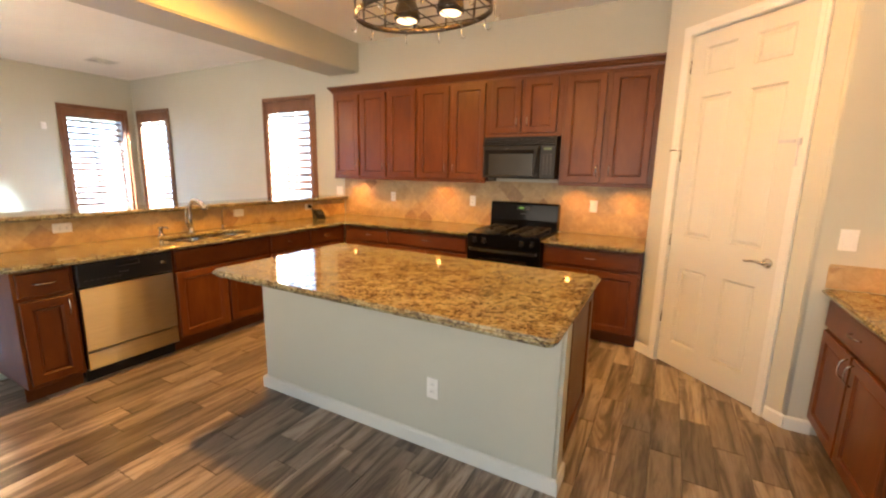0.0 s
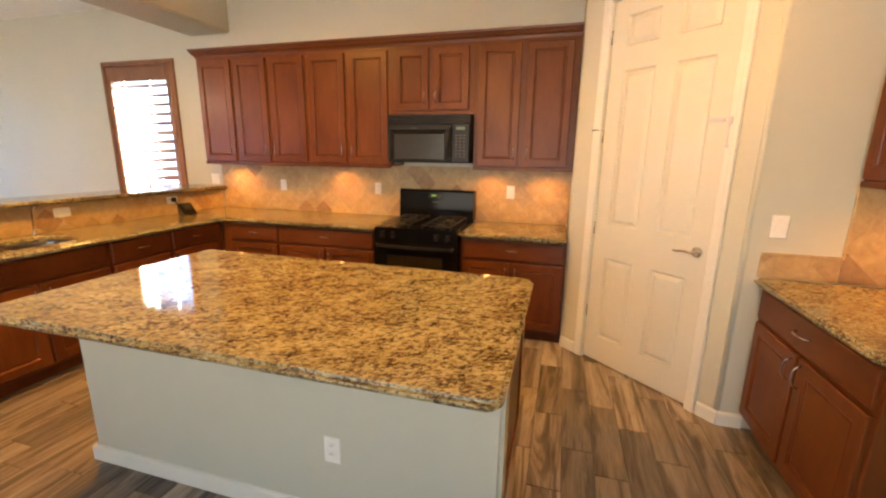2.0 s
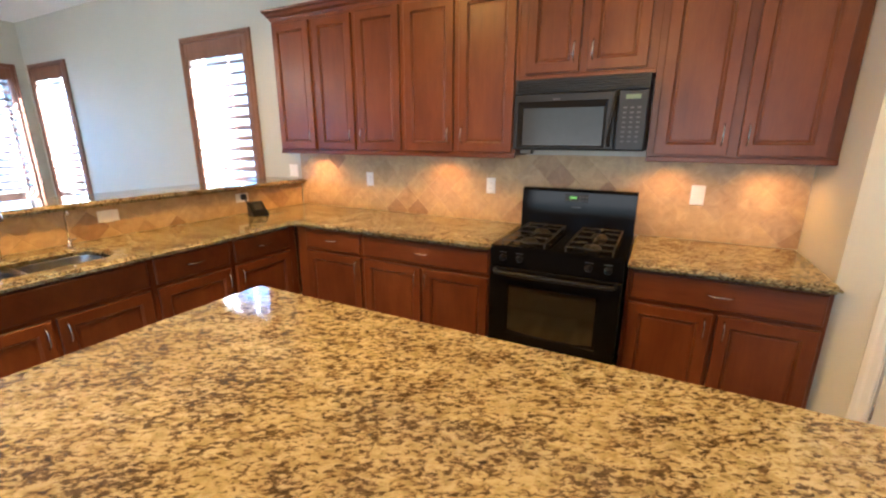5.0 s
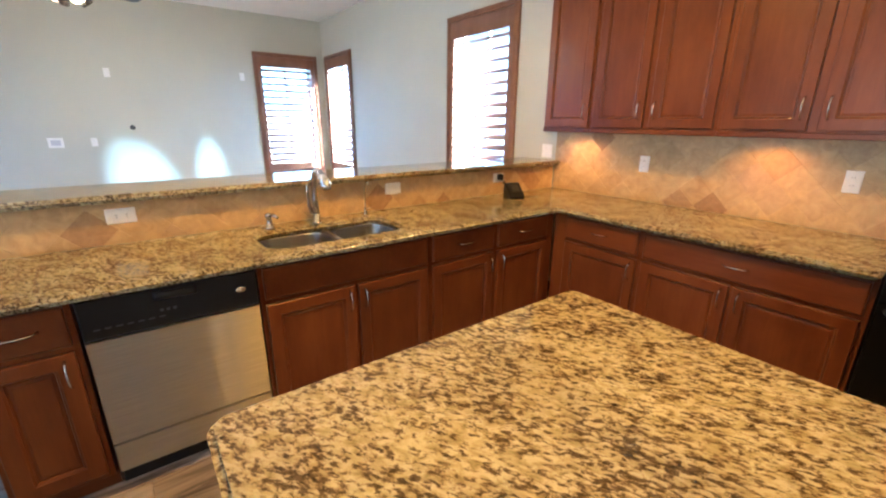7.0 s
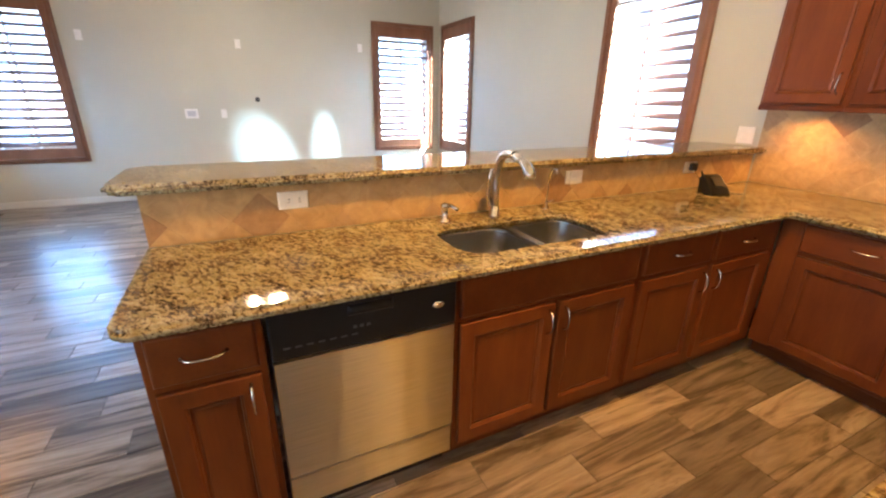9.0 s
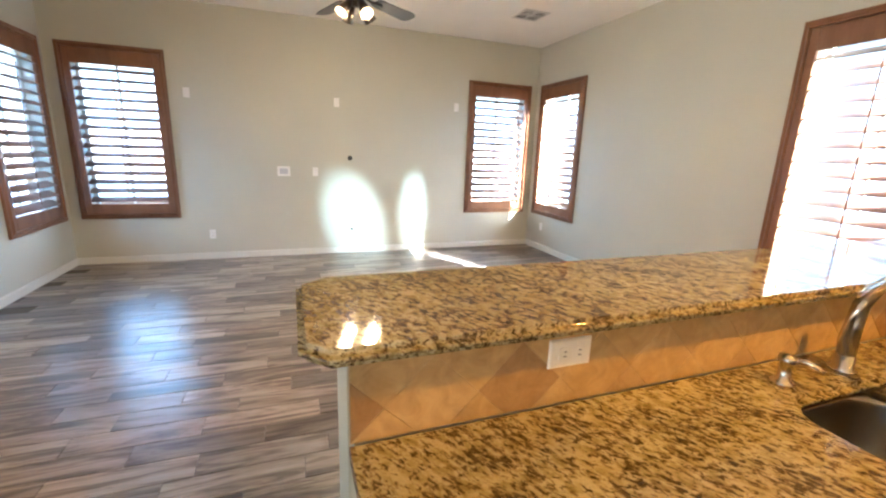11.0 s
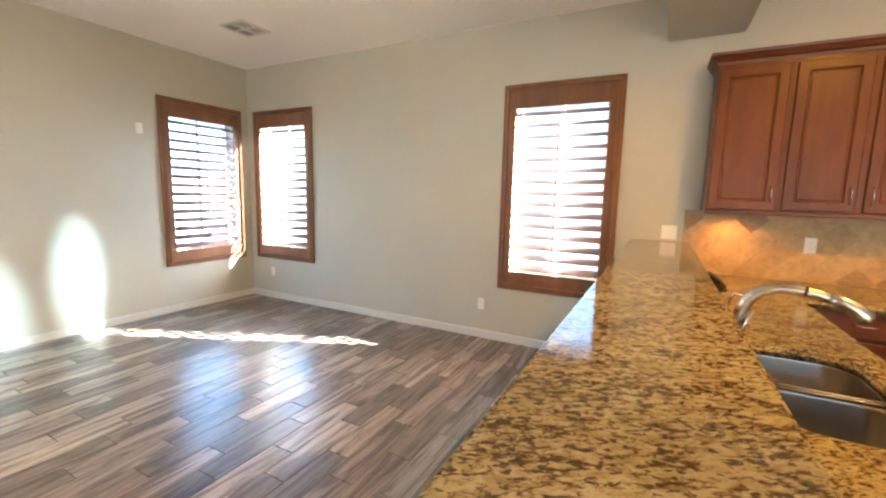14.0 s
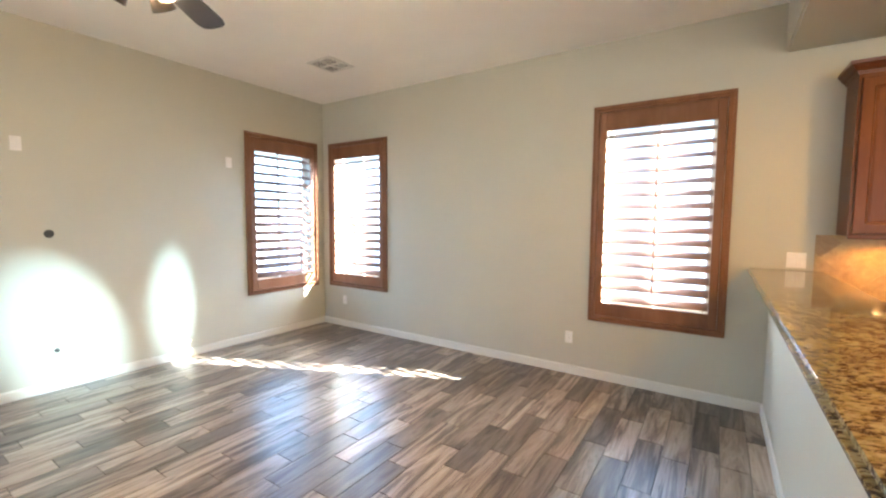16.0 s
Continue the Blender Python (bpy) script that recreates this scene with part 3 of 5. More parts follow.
def crown(name, pts, label):
    """A crown moulding whose face runs along pts, its top reaching outward."""
    prof = [(0.0, 0.0), (0.006, 0.0), (0.010, 0.018), (0.026, 0.030), (0.036, 0.052), (0.046, 0.058), (0.050, 0.078), (0.0, 0.078)]
    rows = []
    k = len(pts)
    for i, (x, y) in enumerate(pts):
        p = Vector((x, y))
        ns = []
        for a, b in ((i - 1, i), (i, i + 1)):
            if a >= 0 and b < k:
                d = (Vector(pts[b]) - Vector(pts[a])).normalized()
                ns.append(Vector((d.y, -d.x)))
        nn = ns[0] if len(ns) == 1 else (ns[0] + ns[1]) / (1 + ns[0].dot(ns[1]))
        rows.append([(p.x + nn.x * o, p.y + nn.y * o, TOPZ - 0.004 + h) for o, h in prof])
    return piece(name, rings(rows), CHERRY_X, pose(0, 0, 0), label, "moulding", "", "structure")


crown("crown_moulding", [(-3.492, NORTH - 0.002), (-3.492, UF - 0.002), (0.297, UF - 0.002)], "reddish-brown cherry crown moulding along the wall cabinets")
crown("crown_moulding_short", [(1.638, 3.375), (1.638, 2.475), (EAST - 0.002, 2.475)], "reddish-brown cherry crown moulding over the short cabinet")

# ---- worktops ----


def slab(name, outline, z1, label, thick=0.038):
    bm = prism(outline, z1 - thick, z1, 0.014, 4)
    ob = piece(name, bm, GRANITE, pose(0, 0, 0), label, "countertop")
    for f in ob.data.polygons:
        f.use_smooth = abs(f.normal.z) < 0.99
    return ob


# the counter along the peninsula and north wall leaves a gap for the sink bowls
CF, CY = -2.95, 4.10
SX0, SX1, SY0, SY1 = -3.43, -3.075, 2.21, 2.945
MIDY = 2.585


def counter_with_sink():
    bm = bmesh.new()
    z1, th, r = COUNTER, 0.038, 0.014
    outer = [(-1.338, CY), (-1.338, NORTH - 0.003), (-3.609, NORTH - 0.003), (-3.609, 1.155), (CF - 0.045, 1.155)]
    outer += [(p[0], p[1]) for p in arc((CF - 0.045, 1.2, 0), 0.045, -90, 0, 5, "xy")] + [(CF, CY)]
    bowls = [round_outline(SX0, SX1, SY0, SY1, 0.10)]

    def loop(pts, z):
        vs = [bm.verts.new((x, y, z)) for x, y in pts]
        return vs, [bm.edges.new((vs[i], vs[(i + 1) % len(vs)])) for i in range(len(vs))]
    tops, bottoms = [], []
    es_t, es_b = [], []
    for pts in [outer] + bowls:
        v, e = loop(pts, z1)
        tops.append(v)
        es_t += e
        v, e = loop(pts, z1 - th)
        bottoms.append(v)
        es_b += e
    bmesh.ops.triangle_fill(bm, use_beauty=True, edges=es_t)
    bmesh.ops.triangle_fill(bm, use_beauty=True, edges=es_b)
    for t, b in zip(tops, bottoms):
        for i in range(len(t)):
            j = (i + 1) % len(t)
            bm.faces.new((t[i], t[j], b[j], b[i]))
    bmesh.ops.recalc_face_normals(bm, faces=bm.faces)
    rim = [e for e in bm.edges if len(e.link_faces) == 2 and abs(e.verts[0].co.z - e.verts[1].co.z) < 1e-6
           and abs(e.link_faces[0].normal.z) < 0.5 or (len(e.link_faces) == 2 and abs(e.link_faces[1].normal.z) < 0.5 and abs(e.verts[0].co.z - e.verts[1].co.z) < 1e-6)]
    bmesh.ops.bevel(bm, geom=rim, offset=0.013, segments=4, affect="EDGES")
    ob = piece("countertop", bm, GRANITE, pose(0, 0, 0), "polished gold granite countertop with dark flecks and sink cut-out", "countertop")
    for f in ob.data.polygons:
        f.use_smooth = abs(f.normal.z) < 0.99
    return ob


counter_with_sink()
slab("countertop", [(-0.565, CY), (0.298, CY), (0.298, NORTH - 0.003), (-0.565, NORTH - 0.003)], COUNTER, "polished gold granite countertop beside the range")
slab("countertop", [(1.262, 3.372), (1.262, 2.45), (1.31, 2.405), (EAST - 0.003, 2.405), (EAST - 0.003, 3.372)], COUNTER, "polished gold granite top of the short counter")
slab("bar_top", [(-4.0, NORTH - 0.003), (-4.0, 1.14), (-3.94, 1.065), (-3.585, 1.065), (-3.535, 1.115), (-3.535, NORTH - 0.003)], BAR, "raised polished gold granite bar top over the half wall")
slab("island_top", [(x, y) for x, y in round_outline(-1.98, 0.125, 1.787, 2.972, 0.05)], COUNTER, "large polished gold granite island top with dark flecks")

# half wall behind the sink run
piece("half_wall", box((-3.845, 1.155, 0), (-3.612, NORTH, BAR - 0.040), 0.012, seg=3), WALL, pose(0, 0, 0), "greige painted half wall carrying the bar top", "wall", "", "structure")
baseboard("baseboard_half_wall", [(-3.845, 1.155), (-3.845, NORTH - 0.016)])

# ---- island ----
isl = thing("kitchen_island", pose(-0.92, 2.5, 0), "kitchen island with greige painted front wall and cherry cabinets behind", "island")


def isl_part(name, bm, mat, label="", smooth=False):
    bmesh.ops.translate(bm, verts=bm.verts, vec=(0.92, -2.5, 0))
    return part(name, bm, mat, isl, label, smooth)


isl_part("front_wall", box((-1.95, 2.12, 0), (0.098, 2.27, 0.874), 0.018, seg=3), WALL, "greige painted half wall")
isl_part("cabinet_body", box((-1.93, 2.272, 0.10), (0.078, 2.905, 0.874), 0.002), CHERRY, "cherry cabinet body")
isl_part("toe_kick", box((-1.93, 2.275, 0.0), (0.072, 2.84, 0.098)), CHERRY_X)
for i in range(4):
    bm = panel_front(-1.92 + i * 0.5, -1.44 + i * 0.5, 0.125, 0.855, -0.02)
    bmesh.ops.rotate(bm, verts=bm.verts, matrix=Matrix.Rotation(math.pi, 3, "Z"))
    bmesh.ops.translate(bm, verts=bm.verts, vec=(-1.852, 2.905, 0))
    d = isl_part("door", bm, CHERRY)
bm = panel_front(2.30, 2.89, 0.125, 0.855, -0.016, thick=0.016)
bmesh.ops.rotate(bm, verts=bm.verts, matrix=Matrix.Rotation(math.pi / 2, 3, "Z"))
bmesh.ops.translate(bm, verts=bm.verts, vec=(0.078, 0, 0))
isl_part("end_panel", bm, CHERRY)


def isl_board():
    bm = bmesh.new()
    h, t = 0.085, 0.014
    o = [(-1.95, 2.27), (-1.95, 2.12), (0.098, 2.12), (0.098, 2.27)]
    offs = [(-1, 0), (-1, -1), (1, -1), (1, 0)]
    prof = [(0, 0), (t, 0), (t, h - 0.012), (t - 0.006, h - 0.003), (0.002, h), (0, h)]
    return rings([[(x + a * q, y + b * q, z) for q, z in prof] for (x, y), (a, b) in zip(o, offs)], bm)


isl_part("baseboard", isl_board(), WHITE, "white painted baseboard")

# ---- outlets and switches ----


def outlet(m, label, rows=1, holes=True, w=0.072, h=0.118, name="wall_outlet"):
    """A cover plate that faces -y, centred on its origin, upright."""
    ob = thing(name, m, label, "outlet" if holes else "switch")
    def r(d, y):
        return rect(-w / 2 + d, w / 2 - d, -h / 2 + d, h / 2 - d, y)
    part("cover_plate", rings([r(0, 0), r(0, -0.003), r(0.004, -0.006)]), PLASTIC, ob)
    for s in (-1, 1):
        if holes:
            bm = prism([(x, z) for x, z in round_outline(-0.017, 0.017, -0.014, 0.014, 0.008, 3)], 0, 0.0025)
            bmesh.ops.rotate(bm, verts=bm.verts, matrix=Matrix.Rotation(math.pi / 2, 3, "X"))
            bmesh.ops.translate(bm, verts=bm.verts, vec=(0, -0.006, s * 0.0205))
            socket = part("socket", bm, PLASTIC, ob)
            for dx in (-0.006, 0.006):
                part("slot", box((dx - 0.0012, -0.0092, s * 0.0205 - 0.001), (dx + 0.0012, -0.0084, s * 0.0205 + 0.007)), SLOT, socket)
    if not holes:
        k = max(1, rows)
        for i in range(k):
            cx = (i - (k - 1) / 2) * 0.046
            part("rocker", box((cx - 0.016, -0.0095, -0.033), (cx + 0.016, -0.0055, 0.033), 0.002), PLASTIC, ob)
    return ob


TY = NORTH - 0.0077
for x in (-2.768, -1.618):
    outlet(pose(x, TY, 1.19), "white duplex outlet plate on the tiled backsplash")
outlet(pose(-0.245, TY, 1.20), "white switch plate on the tiled backsplash", 1, False, 0.076, 0.122, "light_switch")
SX = -3.6038
outlet(pose(SX, 1.677, 1.05, 0, 90, 90), "white duplex outlet set sideways in the bar backsplash")
outlet(pose(SX, 3.163, 1.05, 0, 90, 90), "white blank switch plate set sideways in the bar backsplash", 2, False, 0.072, 0.118, "light_switch")
outlet(pose(SX, 4.15, 1.05, 0, 90, 90), "white outlet behind the telephone stand")
outlet(pose(-0.586, 2.119, 0.367), "white duplex outlet on the island front")
outlet(pose(1.335, 3.384, 1.195), "white switch plate beside the pantry", 1, False, 0.08, 0.12, "light_switch")
outlet(pose(-5.39, NORTH - 0.001, 0.365), "white duplex outlet low on the living room wall")
outlet(pose(-8.56, NORTH - 0.001, 0.378), "white duplex outlet low under the corner window")
outlet(pose(-3.70, NORTH - 0.001, 1.232), "white double switch plate above the bar top", 2, False, 0.115, 0.118, "light_switch")
for y, z in ((0.047, 0.335), (1.386, 1.175)):
    outlet(pose(WEST + 0.001, y, z, 0, 0, 90), "white outlet plate on the living room wall")
for y, z in ((-0.097, 2.107), (1.693, 2.115), (3.456, 2.163)):
    outlet(pose(WEST + 0.001, y, z, 0, 0, 90), "white blank cover plate high on the wall", 0, False, name="blank_plate")

# media box and two cable holes on the living room wall
box_ob = thing("media_box", pose(WEST + 0.001, 0.973, 1.175, 0, 0, 90), "white recessed media box with a grey centre", "wall box")
def rr(w, h, y):
    return rect(-w / 2, w / 2, -h / 2, h / 2, y)
part("frame", rings([rr(0.165, 0.13, 0), rr(0.165, 0.13, -0.006), rr(0.115, 0.085, -0.006), rr(0.105, 0.075, -0.002)]), PLASTIC, box_ob)
part("recess", box((-0.052, -0.0035, -0.037), (0.052, -0.0022, 0.037)), LATCH, box_ob, "grey recess")
for y, z, r in ((1.863, 1.374, 0.026), (1.871, 0.351, 0.014)):
    bm = lathe([(r * 1.35, 0), (r * 1.35, 0.002), (r * 0.9, 0.003), (r * 0.85, 0.001)], 16)
    hole = piece("cable_hole", bm, SLOT, pose(WEST + 0.001, y, z, 0, 90, 0), "small dark cable hole in the painted wall", "hole")

# ---- pantry door ----


def six_panel_door():
    ob = thing("door_1", DIAG, "white painted six-panel pantry door, closed, in white casing", "door", "", "structure")
    x0, x1, z1 = -DW + 0.004, DW - 0.004, DH - 0.006
    bm = box((x0, 0.031, 0.012), (x1, 0.052, z1))
    st, mid = 0.108, 0.125
    cols = [(x0 + st, -mid / 2), (mid / 2, x1 - st)]
    rows = [(0.205, 0.82), (1.065, 2.10), (2.245, 2.435)]
    xs = [x0, cols[0][0], cols[0][1], cols[1][0], cols[1][1], x1]
    zs = [0.012] + [z for r in rows for z in r] + [z1]
    yf = 0.016
    for i in range(5):
        for j in range(7):
            a, b, c, d = xs[i], xs[i + 1], zs[j], zs[j + 1]
            if i in (1, 3) and j in (1, 3, 5):
                def r(q, y):
                    return rect(a + q, b - q, c + q, d - q, y)
                rings([r(0, yf), r(0.004, yf + 0.004), r(0.012, yf + 0.013), r(0.020, yf + 0.013), r(0.042, yf + 0.003), r(0.046, yf + 0.002)], bm, False, True)
            else:
                bm.faces.new([bm.verts.new(p) for p in rect(a, b, c, d, yf)])
    for sx in (x0, x1):
        bm.faces.new([bm.verts.new(p) for p in ((sx, yf, 0.012), (sx, 0.031, 0.012), (sx, 0.031, z1), (sx, yf, z1))])
    bmesh.ops.remove_doubles(bm, verts=bm.verts, dist=1e-5)
    leaf = part("door_leaf", bm, DOORPAINT, ob)
    # casing: a stepped profile mitred round three sides
    o = [(-DW - 0.004, 0), (-DW - 0.004, DH + 0.004), (DW + 0.004, DH + 0.004), (DW + 0.004, 0)]
    sg = [(-1, 0), (-1, 1), (1, 1), (1, 0)]
    prof = [(0.0, 0.0), (0.0, -0.010), (0.008, -0.014), (0.030, -0.014), (0.040, -0.018), (0.058, -0.018), (0.062, -0.012), (0.062, 0.0)]
    part("casing", rings([[(x + a * q, y, z + b * q) for q, y in prof] for (x, z), (a, b) in zip(o, sg)]), WHITE, ob)
    jb = box((-DW - 0.019, 0.0, 0), (-DW, 0.10, DH + 0.018))
    box((DW, 0.0, 0), (DW + 0.019, 0.10, DH + 0.018), bm=jb)
    box((-DW, 0.0, DH), (DW, 0.10, DH + 0.018), bm=jb)
    part("jamb", jb, WHITE, ob)
    for z in (0.386, 1.03, 1.68, 2.32):
        bm = tube([(0, 0, -0.045), (0, 0, 0.045)], 0.006, 8)
        bmesh.ops.translate(bm, verts=bm.verts, vec=(-DW + 0.002, 0.012, z))
        part("hinge", bm, NICKEL, ob, "satin nickel hinge", True)
    # lever handle
    bm = lathe([(0.033, 0.0), (0.033, 0.004), (0.026, 0.012), (0.012, 0.018), (0.011, 0.045), (0.0, 0.047)], 20)
    bmesh.ops.rotate(bm, verts=bm.verts, matrix=Matrix.Rotation(math.pi / 2, 3, "X"))
    bmesh.ops.translate(bm, verts=bm.verts, vec=(x1 - 0.062, yf, 0.99))
    knob = part("door_handle", bm, NICKEL, leaf, "satin nickel lever", True)
    hx = x1 - 0.062
    lv = tube([(hx, -0.026, 0.99), (hx - 0.02, -0.03, 0.992), (hx - 0.05, -0.031, 0.997), (hx - 0.08, -0.031, 0.992), (hx - 0.105, -0.03, 0.986), (hx - 0.122, -0.03, 0.99)], 0.008, 8, radii=[0.011, 0.010, 0.009, 0.008, 0.007, 0.004])
    part("lever", lv, NICKEL, leaf, "", True)
    # hinge-pin stop on the upper hinge, and the child latch near the lock side
    bm = tube([(-DW - 0.002, 0.004, 1.72), (-DW - 0.03, -0.03, 1.725), (-DW - 0.055, -0.035, 1.72)], 0.005, 6)
    part("door_stop", bm, NICKEL, ob, "small nickel hinge stop", True)
    bm = box((DW - 0.115, 0.006, 1.735), (DW - 0.02, 0.016, 1.757), 0.003)
    part("latch_bar", bm, LATCH, ob, "pale grey child latch bar")
    bm = box((DW + 0.006, -0.026, 1.72), (DW + 0.03, -0.014, 1.76), 0.003)
    box((DW + 0.014, -0.022, 1.605), (DW + 0.022, -0.018, 1.72), 0.001, bm)
    box((DW + 0.002, -0.024, 1.598), (DW + 0.028, -0.018, 1.608), 0.001, bm)
    part("latch_catch", bm, LATCH, ob, "pale grey latch catch with a hanging strap")
    return ob


six_panel_door()

# ---- appliances ----


def kitchen_range():
    """Black free-standing gas range; origin at its back left floor corner's front: x to the right, faces -y."""
    ob = thing("gas_range", pose(-0.95, 4.12, 0), "black free-standing gas range with four burners and oven window", "range")
    w = 0.375
    part("body", box((-w, 0.0, 0.03), (w, 0.69, 0.905), 0.004), BLACK, ob)
    bm = box((-w, -0.035, 0.905), (w, 0.64, 0.925), 0.008, seg=2)
    part("cooktop", bm, BLACK, ob)
    # back panel leaning slightly, with a curved top edge
    bm = rings([[(x, y, z) for x, y, z in ((sx, 0.585, 0.92), (sx, 0.585, 1.02), (sx, 0.592, 1.188), (sx, 0.61, 1.207), (sx, 0.66, 1.207), (sx, 0.70, 1.19), (sx, 0.70, 0.92))] for sx in (-w, w)])
    back = part("back_panel", bm, BLACK, ob)
    part("display", box((-0.075, 0.588, 1.125), (0.075, 0.60, 1.175), 0.002), BLACKMAT, back)
    part("clock_digits", box((-0.045, 0.586, 1.145), (0.0, 0.59, 1.16)), DISPLAY, back, "green lit clock")
    for i in range(6):
        part("button", box((0.015 + (i % 3) * 0.02, 0.585, 1.13 + (i // 3) * 0.022), (0.029 + (i % 3) * 0.02, 0.59, 1.142 + (i // 3) * 0.022)), GREYMARK, back)
    part("badge", box((-0.03, 0.583, 1.085), (0.03, 0.587, 1.092)), GREYMARK, back)
    part("badge", box((0.28, 0.592, 1.165), (0.34, 0.596, 1.172)), GREYMARK, back)
    # front: knob panel, oven door with window, drawer
    pan = part("control_panel", rings([[(sx, -0.034, 0.905), (sx, -0.022, 0.80), (sx, 0.002, 0.80), (sx, 0.002, 0.905)] for sx in (-w, w)]), BLACK, ob)
    for x in (-0.295, -0.195, 0.195, 0.295):
        bm = lathe([(0.0215, 0.0), (0.022, 0.006), (0.017, 0.010), (0.015, 0.026), (0.0, 0.028)], 16)
        box((-0.004, -0.017, 0.02), (0.004, 0.017, 0.034), 0.002, bm)
        bmesh.ops.rotate(bm, verts=bm.verts, matrix=Matrix.Rotation(radians(84), 3, "X"))
        bmesh.ops.translate(bm, verts=bm.verts, vec=(x, -0.028, 0.853))
        part("knob", bm, BLACKMAT, pan, "", True)
        part("knob_mark", box((x - 0.022, -0.0345, 0.884), (x + 0.022, -0.0325, 0.888)), GREYMARK, pan)
    bm = rings([rect(-w, w, 0.20, 0.795, 0.0), rect(-w, w, 0.20, 0.795, -0.030), rect(-w + 0.008, w - 0.008, 0.208, 0.787, -0.038), rect(-0.262, 0.262, 0.375, 0.700, -0.038), rect(-0.255, 0.255, 0.382, 0.693, -0.033)])
    door = part("oven_door", bm, BLACK, ob)
    win = [(x, -0.0345, z) for x, z in [(-0.25, 0.40), (-0.15, 0.388), (0.0, 0.384), (0.15, 0.388), (0.25, 0.40), (0.25, 0.688), (-0.25, 0.688)]]
    part("oven_window", rings([win, [(x, y - 0.002, z) for x, y, z in win]]), DARKGLASS, door, "dark glass oven window")
    hp = [(-0.34, -0.04, 0.772), (-0.33, -0.072, 0.772), (-0.2, -0.085, 0.772), (0, -0.088, 0.772), (0.2, -0.085, 0.772), (0.33, -0.072, 0.772), (0.34, -0.04, 0.772)]
    part("handle", tube(hp, 0.013, 10), BLACKMAT, door, "", True)
    part("drawer", rings([rect(-w, w, 0.04, 0.19, 0.0), rect(-w, w, 0.04, 0.19, -0.028), rect(-w + 0.01, w - 0.01, 0.05, 0.18, -0.036)]), BLACK, ob)
    for sx in (-1, 1):
        for y in (0.13, 0.44):
            cx = sx * 0.185
            bm = lathe([(0.055, 0.0), (0.05, 0.008), (0.042, 0.010), (0.040, 0.02), (0.0, 0.022)], 20, centre=(cx, y, 0.925))
            part("burner", bm, IRON, ob, "", True)
        bm = bmesh.new()
        x0, x1, y0, y1, z = sx * 0.185 - 0.125, sx * 0.185 + 0.125, 0.0, 0.57, 0.955
        for a, b in (((x0, y0), (x1, y0)), ((x1, y0), (x1, y1)), ((x1, y1), (x0, y1)), ((x0, y1), (x0, y0)), ((x0, 0.285), (x1, 0.285))):
            tube([(*a, z), (*b, z)], 0.0055, 6, bm)
        for y in (0.13, 0.44):
            for dx, dy in ((1, 0), (-1, 0), (0, 1), (0, -1)):
                tube([(sx * 0.185 + dx * 0.03, y + dy * 0.03, z + 0.004), (sx * 0.185 + dx * 0.125, y + dy * 0.14, z)], 0.0055, 6, bm)
        for x in (x0, x1):
            for y in (y0, y1):
                tube([(x, y, 0.925), (x, y, z)], 0.006, 6, bm)
        part("grate", bm, IRON, ob, "cast-iron grate", True)
    return ob


kitchen_range()


def microwave():
    ob = thing("microwave", pose(-0.948, 4.44, 1.47), "black over-the-range microwave under the short cabinet", "microwave")
    w = 0.378
    part("body", box((-w, 0.02, 0.0), (w, 0.39, 0.415), 0.003), BLACKMAT, ob)
    top = part("vent_grille", box((-w, -0.005, 0.335), (w, 0.02, 0.415), 0.003), BLACKMAT, ob)
    for i in range(5):
        part("slat", box((-w + 0.015, -0.012, 0.345 + i * 0.0135), (w - 0.015, 0.0, 0.352 + i * 0.0135), 0.002), BLACKMAT, top)
    x1 = 0.222
    bm = rings([rect(-w, x1, 0.004, 0.331, 0.02), rect(-w, x1, 0.004, 0.331, -0.012), rect(-w + 0.008, x1 - 0.008, 0.012, 0.323, -0.020), rect(-w + 0.026, x1 - 0.052, 0.018, 0.285, -0.020), rect(-w + 0.058, x1 - 0.072, 0.030, 0.246, 0.006)])
    door = part("door", bm, BLACKMAT, ob)
    part("window", box((-w + 0.055, 0.004, 0.028), (x1 - 0.070, 0.007, 0.248)), GREYGLASS, door, "grey mesh glass window")
    part("handle", tube([(x1 - 0.028, -0.018, 0.03), (x1 - 0.032, -0.045, 0.06), (x1 - 0.024, -0.05, 0.17), (x1 - 0.012, -0.045, 0.28), (x1 - 0.008, -0.018, 0.315)], 0.011, 8), BLACKMAT, door, "", True)
    part("badge", box((-0.14, -0.0225, 0.292), (-0.10, -0.0205, 0.300)), GREYMARK, door)
    pan = part("control_panel", rings([rect(x1 + 0.002, w, 0.004, 0.331, 0.02), rect(x1 + 0.002, w, 0.004, 0.331, -0.012), rect(x1 + 0.008, w - 0.006, 0.01, 0.325, -0.018)]), BLACKMAT, ob)
    part("display", box((x1 + 0.040, -0.0195, 0.282), (w - 0.040, -0.0182, 0.306)), plain("dim_display", (0.10, 0.14, 0.07), 0.2), pan)
    for i in range(3):
        for j in range(8):
            part("button", box((x1 + 0.032 + i * 0.036, -0.0192, 0.05 + j * 0.026), (x1 + 0.050 + i * 0.036, -0.0182, 0.058 + j * 0.026)), GREYMARK, pan)
    part("lamp_cover", box((-w + 0.015, 0.10, -0.028), (-w + 0.09, 0.16, 0.0), 0.004), BRONZE, ob)
    return ob


microwave()


